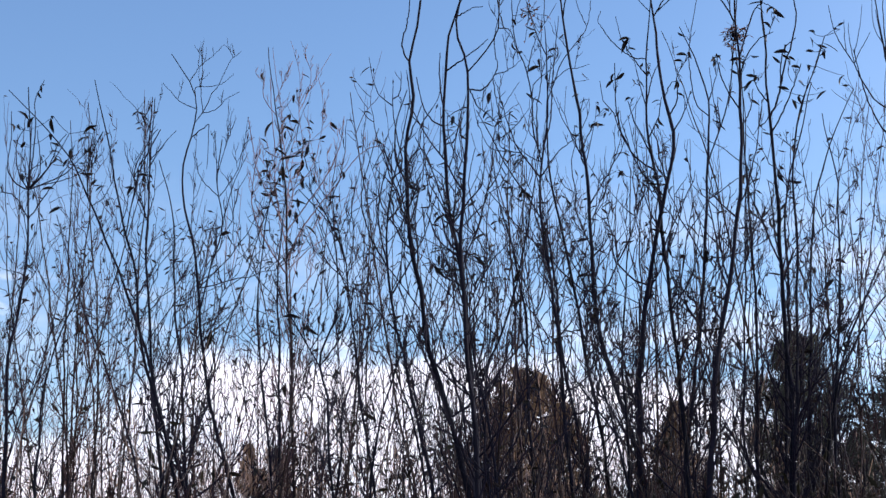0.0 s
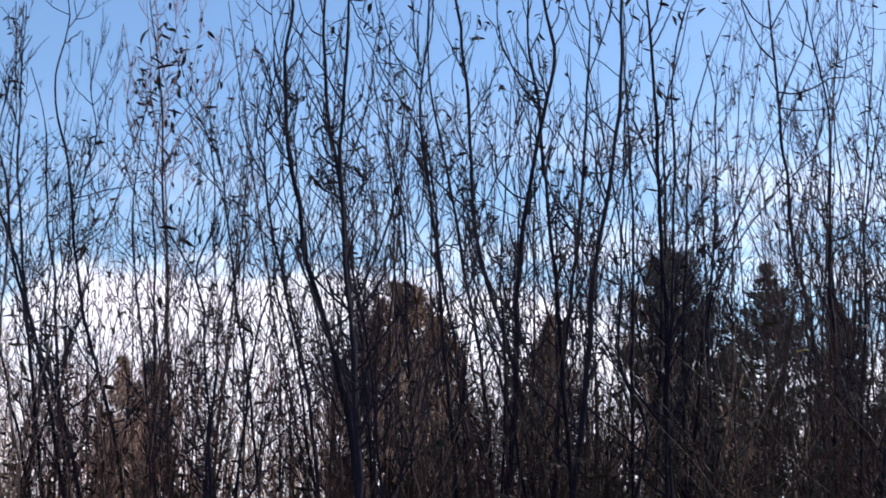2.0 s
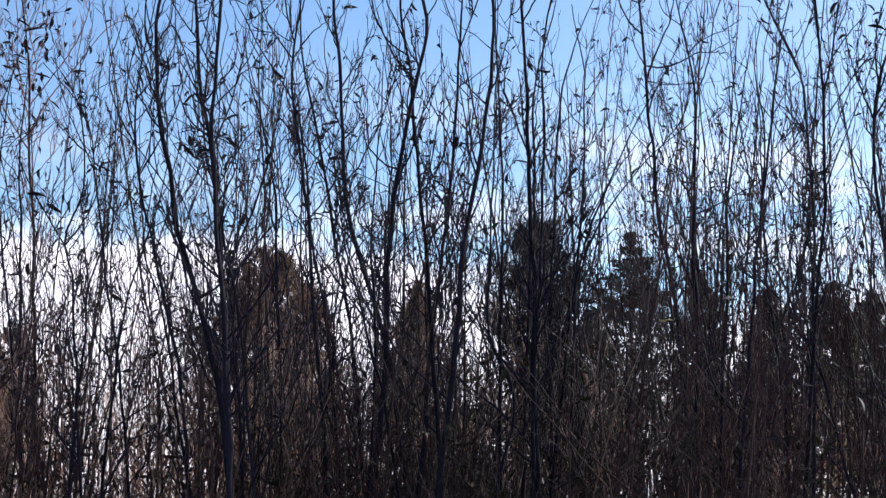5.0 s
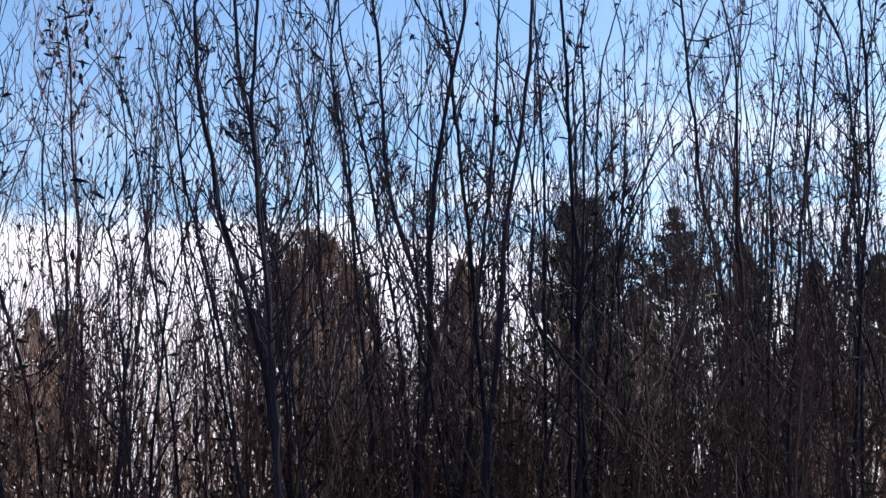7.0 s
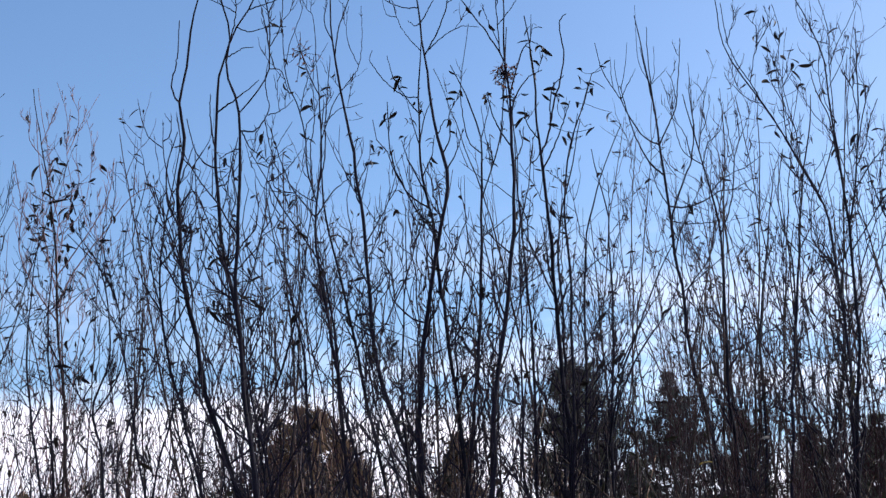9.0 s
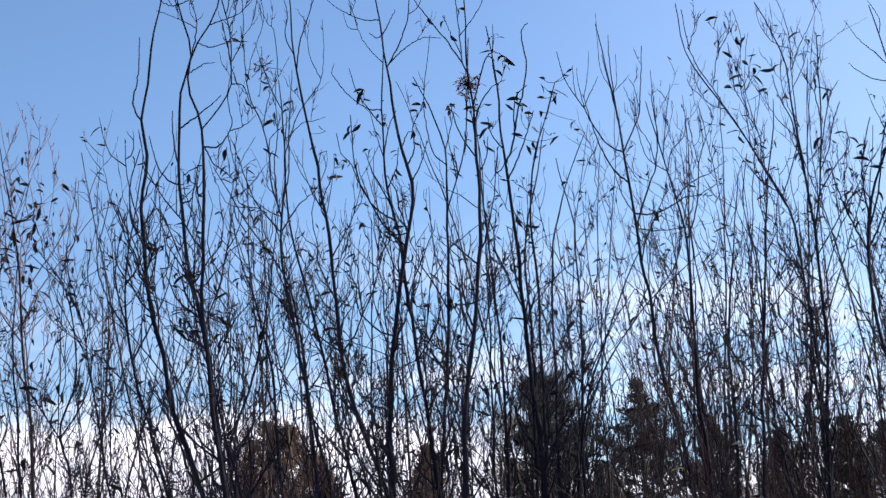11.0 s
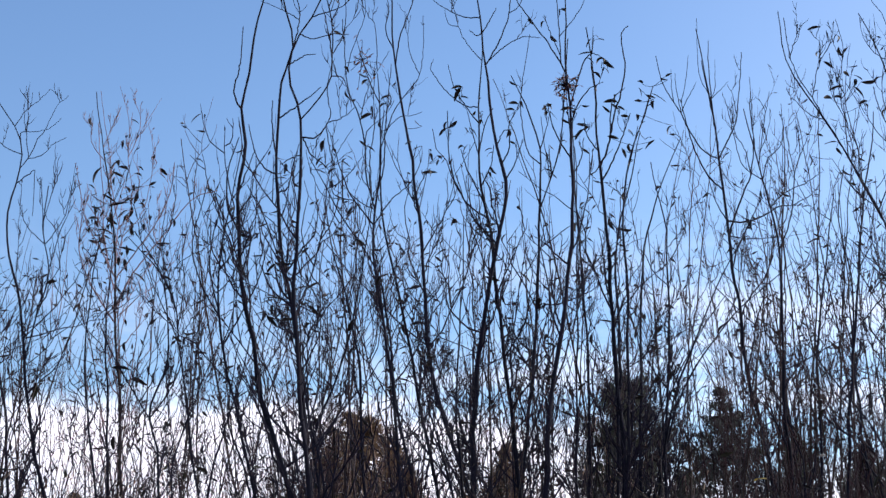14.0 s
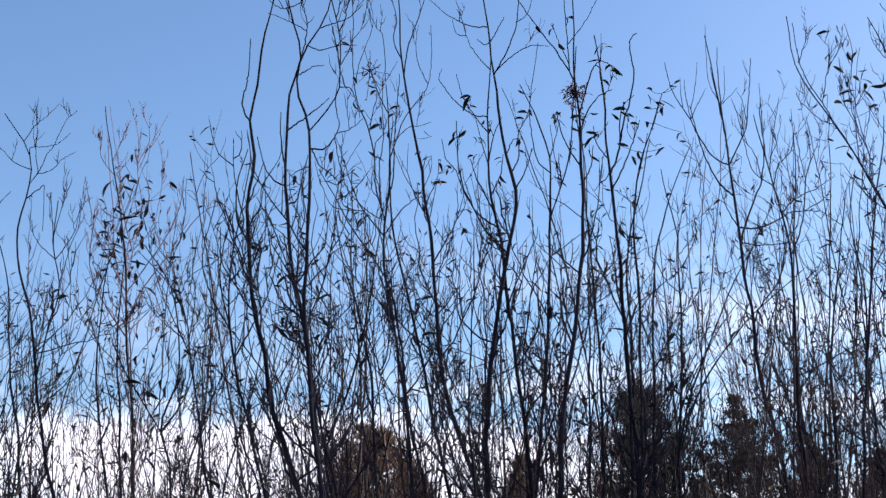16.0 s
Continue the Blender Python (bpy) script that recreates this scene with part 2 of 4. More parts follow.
def twig_bundle(rs, spine, girth, lo, hi, count, reach, depth=3, spread=1.0):
    """Rising side twigs of a stem and their own finer ones: slender whips that leave at an angle and bend upwards.
    Returns the first-order ones, the finer ones and points along them all."""
    base_t = lo + (hi - lo) * rs.random(count)
    f = base_t * (len(spine) - 1)
    i = np.clip(f.astype(int), 0, len(spine) - 2)
    base = spine[i] + (spine[i + 1] - spine[i]) * (f - i)[:, None]
    L = reach * (0.22 + 0.95 * rs.random(count) ** 1.3) * (1.15 - 0.85 * base_t)
    az = rs.random(count) * 2 * np.pi
    tilt = np.radians(rs.uniform(16, 62, count)) * spread
    rad = np.clip(girth * 0.25 * (1.15 - base_t) + 0.0012, 0.0020, 0.0042)
    first, pieces, tips = None, [], []
    for level in range(depth):
        n = (9, 6, 4)[level]
        s = np.linspace(0, 1, n)
        out = np.stack([np.cos(az), np.sin(az) * 0.7, 0 * az], 1)
        # the angle from upright eases off along the twig, now and then past upright
        ease = rs.uniform(-0.1, 1.25, len(L))[:, None]
        ang = tilt[:, None] * (1 - ease * s**0.8) + (rs.normal(0, 0.2, len(L))[:, None] * np.sin(s * rs.uniform(3, 8, len(L))[:, None] + rs.uniform(0, 6, len(L))[:, None]))
        turn = rs.normal(0, 0.35, len(L))[:, None] * s
        side = np.stack([-out[:, 1], out[:, 0], 0 * az], 1)
        step = np.sin(ang)[:, :, None] * (out[:, None] * np.cos(turn)[:, :, None] + side[:, None] * np.sin(turn)[:, :, None]) + np.cos(ang)[:, :, None] * np.array([0, 0, 1.0])
        P = base[:, None] + (np.cumsum(step, axis=1) - step[:, :1]) * (L / (n - 1))[:, None, None]
        # slight angles at the buds
        P[:, 1:] += rs.normal(0, 0.012, (len(L), n - 1, 3)) * np.minimum(L, 0.5)[:, None, None]
        R = rad[:, None] * (1 - 0.62 * s)
        if level == 0:
            first = (P, R)
        else:
            pieces.append(tubes(P, R, 3))
        tips.append(P[:, n // 3:])
        if level == depth - 1:
            break
        m = 4 if level == 0 else 1
        pick = np.repeat(np.arange(len(L)), m)
        g = rs.uniform(0.15, 0.92, len(pick)) * (n - 1)
        j = np.clip(g.astype(int), 0, n - 2)
        base = P[pick, j] + (P[pick, j + 1] - P[pick, j]) * (g - j)[:, None]
        L = L[pick] * rs.uniform(0.15, 0.6, len(pick))
        az = az[pick] + rs.uniform(-2.4, 2.4, len(pick))
        tilt = np.radians(rs.uniform(22, 70, len(pick))) * spread
        rad = np.clip(rad[pick] * 0.75, 0.0018, 0.0029)
    return first, pieces, np.concatenate([t.reshape(-1, 3) for t in tips])


def smooth_path(points, per=6):
    """A smooth curve through a few points (N, 3), with per points to each stretch."""
    p = np.asarray(points, float)
    p = np.concatenate([2 * p[:1] - p[1:2], p, 2 * p[-1:] - p[-2:-1]])
    out = []
    for k in range(1, len(p) - 2):
        t = np.linspace(0, 1, per, endpoint=k == len(p) - 3)[:, None]
        a, b, c, d = p[k - 1], p[k], p[k + 1], p[k + 2]
        out.append(0.5 * (2 * b + (c - a) * t + (2 * a - 5 * b + 4 * c - d) * t**2 + (3 * b - a - 3 * c + d) * t**3))
    return np.concatenate(out)


def leaf_bits(rs, points, count, size=0.033):
    """Small withered leaves at some of the points, as one mesh's worth of pieces."""
    pick = points[rs.integers(0, len(points), count)]
    d = rs.normal(0, 1, (count, 3))
    d[:, 2] -= 0.4
    d /= np.linalg.norm(d, axis=1, keepdims=True)
    w = np.cross(d, rs.normal(0, 1, (count, 3)))
    w /= np.linalg.norm(w, axis=1, keepdims=True)
    u = np.cross(d, w)
    L = size * rs.uniform(0.5, 1.4, count)[:, None]
    V = np.stack([pick, pick + d * L * 0.45 + w * L * 0.14 + u * L * 0.05, pick + d * L + u * L * 0.12, pick + d * L * 0.45 - w * L * 0.14 + u * L * 0.05, pick + d * L * 0.5], 1).reshape(-1, 3)
    k = np.arange(count)[:, None] * 5
    F = np.concatenate([k + np.array([0, 1, 4]), k + np.array([1, 2, 4]), k + np.array([2, 3, 4]), k + np.array([3, 0, 4])]).tolist()
    return V, F


def hang_leaves(rs, points, count, parent, each=False, kind="leaf", size=1.0):
    for k in range(count):
        p = points[k if each else rs.integers(0, len(points))]
        ob = part("leaf", LEAVES[kind][rs.integers(0, len(LEAVES[kind]))], parent, {"russet": "withered rust-red leaf", "yellow": "bright yellow leaf"}.get(kind, ""))
        ob.matrix_local = pose(*p, rs.uniform(-50, 50), rs.uniform(-25, 40), rs.uniform(0, 360)) @ Matrix.Scale(size * rs.uniform(0.6, 1.12), 4)


# ---------------------------------------------------------------- ground
def ground():
    n = 60
    u = np.sign(np.linspace(-1, 1, n)) * np.abs(np.linspace(-1, 1, n)) ** 3 * 2500
    X, Y = np.meshgrid(u, u)
    Z = 0.05 * np.sin(X * 0.9 + 1.0) * np.cos(Y * 0.7) - 0.03
    V = np.stack([X, Y, Z], 2).reshape(-1, 3)
    i = np.arange(n * n).reshape(n, n)
    F = np.stack([i[:-1, :-1], i[:-1, 1:], i[1:, 1:], i[1:, :-1]], 2).reshape(-1, 4).tolist()
    tagged(new("ground", mesh_of("ground", [(V, F)], SOIL)), "dry grassy ground under the willow thicket", "ground", kind="structure")


ground()


# ---------------------------------------------------------------- willows
def stem_radius(z, top, girth):
    h = np.clip(np.asarray(z) / top, 0, 1)
    return girth * (1.2 - 1.02 * h) * 0.52 * np.clip((1 - h) / 0.22, 0.04, 1) ** 0.5 + 0.0012


def grow(root, rs, foot, depth, z0, z1, xs, limbs, girth, twigs=16, reach=1.0, leaves=6, bits=58, clusters=(), own=True, fork=3, wander=0.12, twig=None, bare=1.0):
    """One stem of a willow with its limbs, branches, finer twigs and leaves, under the plant's root."""
    o = np.array(root.location)
    z = np.concatenate([[-0.05, z0 * 0.5], np.linspace(z0, z1, len(xs))])
    x = np.concatenate([[foot, foot + (xs[0] - foot) * 0.56], xs])
    q, cx = smooth_line(z, x, 64)
    kink = np.interp(q, np.arange(-0.2, z1 + 0.4, 0.115), rs.normal(0, 0.0038, len(np.arange(-0.2, z1 + 0.4, 0.115))))
    cx = cx + kink * np.clip(q / 1.2, 0, 1) + 0.004 * np.sin(q * rs.uniform(4, 8) + rs.uniform(0, 6))
    lean = rs.uniform(-wander, wander)
    cy = depth + lean * ((q / z1) - 0.75) + 0.02 * np.sin(q * 3.1 + rs.uniform(0, 6))
    spine = np.stack([cx, cy, q], 1) - o
    r = stem_radius(q, z1 * 1.03, girth)
    r = r * (1 + 0.10 * np.sin(q * 17 + 1.3) * rs.uniform(0.3, 1.0))
    stem = part("stem", mesh_of("stem", [tubes(spine[None], r[None], 7 if own else 5)], YOUNG_BARK if not own or twig else SILHOUETTE_BARK), root)
    firsts, pieces, pts = [], [], []
    lines = [(spine, r)]

    def clothe(line, g, lo, hi, count, length, orders, spread=1.0):
        a, fine, t = twig_bundle(rs, line, g, lo, hi, count, length, orders, spread)
        firsts.append(a)
        pieces.extend(fine)
        pts.append(t)

    clothe(spine, girth, 0.46 if own else 0.5, 0.97 * bare, twigs, reach, fork)
    for a, b, lx in limbs:
        lq, lcx = smooth_line(np.linspace(a, b, len(lx)), lx, 16)
        k = int(np.argmin(np.abs(q - a)))
        line = np.stack([lcx, cy[k] + 0.0 * lq, lq], 1) - o
        line += (spine[k] - line[0]) * ((1 - np.linspace(0, 1, 16)) ** 2)[:, None]
        part("limb", mesh_of("limb", [tubes(line[None], np.linspace(max(r[k] * 0.62, 0.003), 0.0022, 16)[None], 6)], twig or SILHOUETTE_BARK), stem)
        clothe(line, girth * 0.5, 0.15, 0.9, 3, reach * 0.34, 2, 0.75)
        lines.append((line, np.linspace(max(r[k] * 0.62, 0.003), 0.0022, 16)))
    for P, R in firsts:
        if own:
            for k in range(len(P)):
                part("branch", mesh_of("branch", [tubes(P[k:k + 1], R[k:k + 1], 4)], twig or SILHOUETTE_TWIG), stem)
        else:
            pieces.append(tubes(P, R, 3))
    bunches = []
    for bx, bz, count, spread, kind in clusters:
        k = int(np.argmin(np.abs(q - (bz - 0.22))))
        c = np.array([bx, cy[k], bz]) - o
        u = np.linspace(0, 1, 7)[:, None]
        arm = spine[k] + (c - spine[k]) * u + np.array([0, 0, 0.12]) * (u * (u - 1)) * abs(bx - cx[k]) * 6
        pieces.append(tubes(arm[None], np.linspace(0.003, 0.0016, 7)[None], 3))
        tip = c + rs.normal(0, spread, (count, 3)) * np.array([0.8, 0.6, 1.1])
        wood = np.concatenate([arm[2:], spine[np.abs(spine[:, 2] - c[2]) < 2.5 * spread]])
        near = np.argmin(np.linalg.norm(wood[None] + np.array([0, 0, 0.03]) - tip[:, None], axis=2), axis=1)
        foot_of = c if kind == "tuft" else wood[near]
        u = np.linspace(0, 1, 4)[None, :, None]
        stalk = np.broadcast_to(foot_of, tip.shape)[:, None] * (1 - u) + tip[:, None] * u - np.array([0, 0, 0.3]) * (u * (1 - u)) * spread
        pieces.append(tubes(stalk, np.full((count, 4), 0.0013), 3))
        if kind == "tuft":
            part("seed_tuft", mesh_of("seed_tuft", [leaf_bits(rs, tip, count * 2, 0.024)], TUFT, False), stem, "dry reddish-brown tuft", "stuff")
        else:
            bunches.append((tip, kind))
    part("fine_growth", mesh_of("fine_growth", pieces, twig or SILHOUETTE_TWIG), stem, kind="stuff")
    pts = np.concatenate(pts)
    if bits:
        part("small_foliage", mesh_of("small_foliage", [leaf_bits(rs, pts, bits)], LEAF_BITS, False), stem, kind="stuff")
    high = pts[pts[:, 2] > np.percentile(pts[:, 2], 30)]
    hang_leaves(rs, high, leaves, stem)
    for tip, kind in bunches:
        hang_leaves(rs, tip, len(tip), stem, True, kind, 1.35 if twig is SUN_TONED_TWIG else 1.0)
    return {"stem": stem, "origin": o, "lines": lines, "rs": rs, "twig": twig or SILHOUETTE_TWIG}


def bough(on, *points, leaves=0, twiglets=2):
    """A slender branch of one of a willow's stems: it leaves the nearest wood and bends through the given (x, z) places."""
    rs, o = on["rs"], on["origin"]
    first = np.array([points[0][0] - o[0], points[0][1] - o[2]])
    line, r = min(on["lines"], key=lambda q: np.min(np.sum((q[0][:, ::2] - first) ** 2, axis=1)))
    k = int(np.argmin(np.sum((line[:, ::2] - first) ** 2, axis=1)))
    start, drift = line[k], rs.normal(0, 0.02)
    way = [start] + [np.array([x - o[0], start[1] + drift * (i + 1), z - o[2]]) for i, (x, z) in enumerate(points[1:])]
    path = smooth_path(way)
    length = float(np.sum(np.linalg.norm(np.diff(path, axis=0), axis=1)))
    path[1:-1] += rs.normal(0, 0.0012, (len(path) - 2, 3))
    wide = float(np.clip(0.0021 + 0.0046 * length, 0.0020, max(r[k] * 0.72, 0.0018)))
    radii = wide * np.linspace(1, 0.42, len(path)) + 0.0003
    on["lines"].append((path, radii))
    limb = part("limb", mesh_of("limb", [tubes(path[None], radii[None], 5)], SILHOUETTE_BARK if on["twig"] is SILHOUETTE_TWIG else on["twig"]), on["stem"])
    pts = path[len(path) // 3:]
    if twiglets:
        (P, R), fine, t = twig_bundle(rs, path, wide, 0.3, 0.95, twiglets, 0.22, 2, 0.8)
        part("fine_growth", mesh_of("fine_growth", [tubes(P, R * 0.8, 3), *fine], on["twig"]), limb, kind="stuff")
        pts = np.concatenate([pts, t])
    hang_leaves(rs, pts, leaves, limb)


def willow(label, seed, stems):
    rs = np.random.default_rng(seed)
    root = new("willow_shrub")
    root.location = (float(np.mean([s[0][0] for s in stems])), float(np.mean([s[0][1] for s in stems])), 0)
    tagged(root, label, "willow", "willows of the thicket")
    grown = []
    for (foot, depth, z0, z1, xs), limbs, clusters in stems:
        g = ((0.024 if depth < 6.7 else 0.020) if z1 > 4.2 else 0.017 if z1 > 3.6 else 0.014) * rs.uniform(0.9, 1.15) * depth / 6.3
        tall = z1 > 4.05
        if label.startswith(("pale", "arching")):
            g *= 0.62 if label.startswith("pale") else 0.75
        grown.append(grow(root, rs, foot, depth, z0, z1, xs, limbs, g, twigs=14, reach=1.15 if tall else 1.05, bare=0.78 if tall else 0.95, clusters=clusters, twig=SUN_TONED_TWIG if label.startswith("pale") else None))
    return grown


forked = willow("tall forked willow with dark smooth stems", 41, [
    ((-0.40, 6.0, 2.39, 4.48, (-0.89, -0.94, -0.99, -1.02, -1.06, -1.09, -1.10, -1.11, -1.09, -1.10, -1.07, -1.05, -1.02, -1.01)), [], []),
    ((-0.61, 5.6, 2.32, 4.25, (-0.75, -0.77, -0.79, -0.80, -0.81, -0.81, -0.81, -0.81, -0.81, -0.82, -0.86, -0.83, -0.76, -0.73)), [(3.61, 4.28, (-0.80, -0.74, -0.70, -0.70, -0.70, -0.71, -0.73, -0.75, -0.76))], [(-0.86, 2.92, 10, 0.050, "leaf")]),
    ((-0.52, 5.7, 2.49, 4.29, (-0.78, -0.80, -0.82, -0.85, -0.88, -0.90, -0.91, -0.91, -0.90, -0.86, -0.90, -0.94)), [], [(-0.73, 2.97, 9, 0.060, "leaf")]),
    ((-1.29, 6.0, 2.13, 2.98, (-1.19, -1.18, -1.14, -1.07, -1.03)), [], []),
])
nodding = willow("tall willow with slender nodding stem tips", 12, [
    ((-0.26, 6.8, 2.51, 4.27, (-0.53, -0.57, -0.62, -0.66, -0.63, -0.65)), [], [(-0.72, 4.34, 26, 0.050, "tuft"), (-0.85, 3.85, 9, 0.060, "leaf")]),
    ((0.20, 7.4, 2.53, 5.13, (-0.28, -0.36, -0.43, -0.46, -0.48, -0.50, -0.52, -0.55, -0.60, -0.64, -0.65, -0.66)), [], [(-0.46, 4.05, 9, 0.080, "leaf")]),
    ((-0.63, 6.9, 1.81, 3.25, (-0.85, -0.90, -0.94, -1.01, -1.11, -1.25)), [], []),
    ((-0.60, 6.4, 2.36, 3.60, (-0.81, -0.84, -0.76, -0.69, -0.65, -0.61)), [], []),
])
kinked = willow("willow with one thick kinked dark stem", 13, [
    ((-0.38, 6.6, 2.43, 4.68, (-0.23, -0.23, -0.21, -0.19, -0.16, -0.12, -0.09, -0.13, -0.15, -0.17, -0.19, -0.23)), [], [(-0.15, 3.20, 7, 0.070, "leaf")]),
    ((0.23, 6.6, 2.98, 4.31, (-0.10, -0.12, -0.14, -0.17, -0.20, -0.20, -0.19, -0.18)), [], [(-0.25, 4.03, 6, 0.070, "leaf")]),
    ((0.12, 6.2, 1.92, 3.06, (-0.18, -0.23, -0.30, -0.36, -0.41, -0.43)), [], []),
])
tufted = willow("upright willow with a dry brown tuft near its tip", 14, [
    ((-0.21, 6.9, 2.52, 4.29, (-0.03, -0.00, 0.03, 0.05, 0.05, 0.05, -0.06)), [(3.69, 4.47, (0.05, 0.14, 0.17, 0.19))], [(0.01, 3.24, 10, 0.120, "leaf"), (0.07, 2.86, 6, 0.040, "russet")]),
    ((-0.16, 6.3, 2.44, 4.42, (0.06, 0.09, 0.14, 0.17, 0.18, 0.17, 0.16)), [], [(0.16, 4.02, 55, 0.030, "tuft"), (0.19, 3.91, 8, 0.060, "leaf")]),
    ((0.27, 6.9, 2.46, 4.07, (0.25, 0.25, 0.25, 0.23, 0.21, 0.20)), [], []),
    ((0.29, 6.5, 1.82, 3.54, (0.23, 0.29, 0.19, 0.19, 0.20, 0.20, 0.20)), [], []),
])
fanning = willow("spreading willow with stems fanning out", 15, [
    ((0.42, 6.6, 2.43, 4.40, (0.37, 0.36, 0.35, 0.33, 0.31, 0.29, 0.26)), [], []),
    ((0.49, 7.0, 2.47, 3.91, (0.57, 0.58, 0.60, 0.61, 0.60, 0.55)), [], []),
    ((0.27, 7.0, 2.47, 3.57, (0.55, 0.58, 0.63, 0.72, 0.82, 0.95)), [], []),
    ((0.02, 7.1, 2.51, 3.46, (0.54, 0.60, 0.66, 0.77, 0.93, 1.15)), [], []),
    ((0.65, 7.2, 2.09, 3.35, (0.60, 0.59, 0.59, 0.60, 0.71, 0.87)), [], []),
])
candelabra = willow("willow with a wide candelabra fork of thin twigs", 16, [
    ((1.40, 7.8, 2.62, 4.89, (1.12, 1.09, 1.04, 1.02, 0.99, 0.97, 0.95, 0.93, 0.89, 0.86)), [], []),
    ((1.13, 7.2, 2.54, 4.24, (1.12, 1.11, 1.12, 1.12, 1.07, 1.00)), [], [(0.97, 2.53, 1, 0.010, "yellow")]),
    ((0.31, 6.5, 2.41, 4.08, (0.38, 0.39, 0.39, 0.40, 0.39, 0.43, 0.53)), [], [(0.51, 4.03, 10, 0.060, "leaf"), (0.46, 3.90, 10, 0.070, "leaf")]),
])
arching = willow("arching willow with crossing dark stems and few leaves", 17, [
    ((1.55, 6.9, 2.33, 3.86, (1.42, 1.40, 1.38, 1.37, 1.37, 1.36, 1.34, 1.38)), [], []),
    ((1.48, 6.6, 2.29, 4.44, (1.50, 1.50, 1.51, 1.50, 1.49, 1.47, 1.37, 1.25, 1.11, 1.07)), [], [(1.33, 4.03, 8, 0.080, "leaf"), (1.27, 3.79, 7, 0.080, "leaf")]),
    ((1.31, 6.4, 2.27, 4.34, (1.45, 1.47, 1.49, 1.51, 1.52, 1.51, 1.50, 1.48, 1.46, 1.36)), [], []),
    ((1.90, 6.2, 2.28, 4.23, (1.73, 1.71, 1.69, 1.67, 1.66, 1.67, 1.71, 1.79, 1.85, 1.83, 1.79)), [], [(1.71, 3.45, 8, 0.080, "leaf")]),
])
open_topped = willow("bare willow with open twiggy tops", 18, [
    ((-1.48, 6.8, 2.22, 4.20, (-1.94, -2.00, -2.06, -2.10, -2.13, -2.15, -2.18, -2.24, -2.26, -2.23, -2.25, -2.36)), [(2.97, 3.77, (-2.12, -2.09, -2.05, -2.09, -2.08))], []),
    ((-1.47, 6.7, 2.19, 3.53, (-1.73, -1.78, -1.82, -1.86, -1.85, -1.83)), [], []),
])
pale = willow("pale-twigged willow with a leafy top, sunlight put into its twig colour", 28, [
    ((-1.72, 7.6, 2.27, 4.50, (-1.87, -1.91, -1.95, -1.98, -2.03, -2.11)), [], [(-1.95, 4.05, 18, 0.100, "leaf"), (-1.98, 3.81, 30, 0.090, "leaf"), (-1.96, 3.95, 16, 0.10, "leaf")]),
])
leaning = willow("leaning bare willow with long thin stems", 19, [
    ((-1.55, 6.4, 2.15, 3.93, (-2.05, -2.13, -2.23, -2.29, -2.39, -2.46, -2.55)), [(3.23, 3.70, (-2.38, -2.35, -2.31, -2.24))], []),
    ((-1.47, 6.6, 2.17, 3.96, (-2.08, -2.20, -2.30, -2.41, -2.56, -2.73, -3.03)), [(3.48, 3.75, (-2.63, -2.62, -2.56))], []),
    ((-1.83, 7.0, 2.20, 3.49, (-2.40, -2.48, -2.59, -2.72, -2.83, -2.91)), [], []),
])
willow("low forked willow with a few curled leaves", 20, [
    ((-1.06, 5.6, 2.09, 3.22, (-1.24, -1.26, -1.28, -1.30, -1.25, -1.26, -1.29, -1.40)), [(2.57, 2.86, (-1.29, -1.37, -1.44, -1.49)), (2.57, 2.79, (-1.29, -1.24, -1.21, -1.20))], [(-1.24, 2.54, 5, 0.070, "leaf")]),
])
sideways = willow("bare willow with twigs spreading sideways", 21, [
    ((-2.48, 6.0, 2.11, 3.74, (-2.61, -2.63, -2.66, -2.62, -2.61, -2.62, -2.65)), [], [(-2.47, 3.55, 8, 0.100, "leaf"), (-2.63, 3.61, 5, 0.080, "leaf")]),
    ((-2.55, 6.3, 2.13, 3.08, (-2.61, -2.62, -2.62, -2.60, -2.53, -2.45)), [], []),
])
bent = willow("slender willow with a bent thin stem", 22, [
    ((-0.97, 6.6, 2.45, 3.49, (-1.33, -1.38, -1.41, -1.45, -1.50, -1.68)), [], []),
    ((-1.80, 7.5, 2.57, 3.75, (-1.93, -1.95, -1.97, -1.97, -1.96)), [], []),
    ((-1.97, 7.0, 2.21, 3.73, (-2.20, -2.25, -2.28, -2.32, -2.34, -2.42)), [], []),
    ((-2.01, 6.9, 2.20, 4.01, (-2.27, -2.33, -2.39, -2.44, -2.45, -2.45)), [], []),
])
curving = willow("slender willow with curving crossed stems", 23, [
    ((-1.42, 6.2, 2.15, 2.94, (-1.36, -1.35, -1.35, -1.31, -1.25, -1.19)), [], []),
    ((-0.56, 6.3, 2.33, 3.01, (-1.06, -1.09, -1.15, -1.16, -1.14, -1.12)), [], []),
    ((-0.57, 6.1, 2.38, 3.68, (-1.03, -1.09, -1.14, -1.18, -1.18, -1.15, -1.11)), [], []),
    ((-0.35, 5.9, 2.56, 3.49, (-0.78, -0.82, -0.87, -0.90, -0.96, -1.05)), [], []),
])
willow("slender willow leaning over its neighbours", 24, [
    ((-0.13, 7.0, 2.68, 3.96, (-0.53, -0.58, -0.62, -0.67, -0.83, -0.97)), [], []),
    ((-0.54, 7.0, 2.78, 3.74, (-0.72, -0.74, -0.78, -0.85, -0.90)), [], []),
    ((-0.04, 7.0, 2.53, 4.16, (-0.41, -0.46, -0.51, -0.57, -0.63, -0.65, -0.63)), [], [(-0.58, 3.00, 14, 0.060, "leaf")]),
])
willow("short willow stem with a snapped top", 25, [
    ((-0.27, 6.5, 2.42, 3.53, (-0.27, -0.28, -0.28, -0.27, -0.26)), [], []),
])
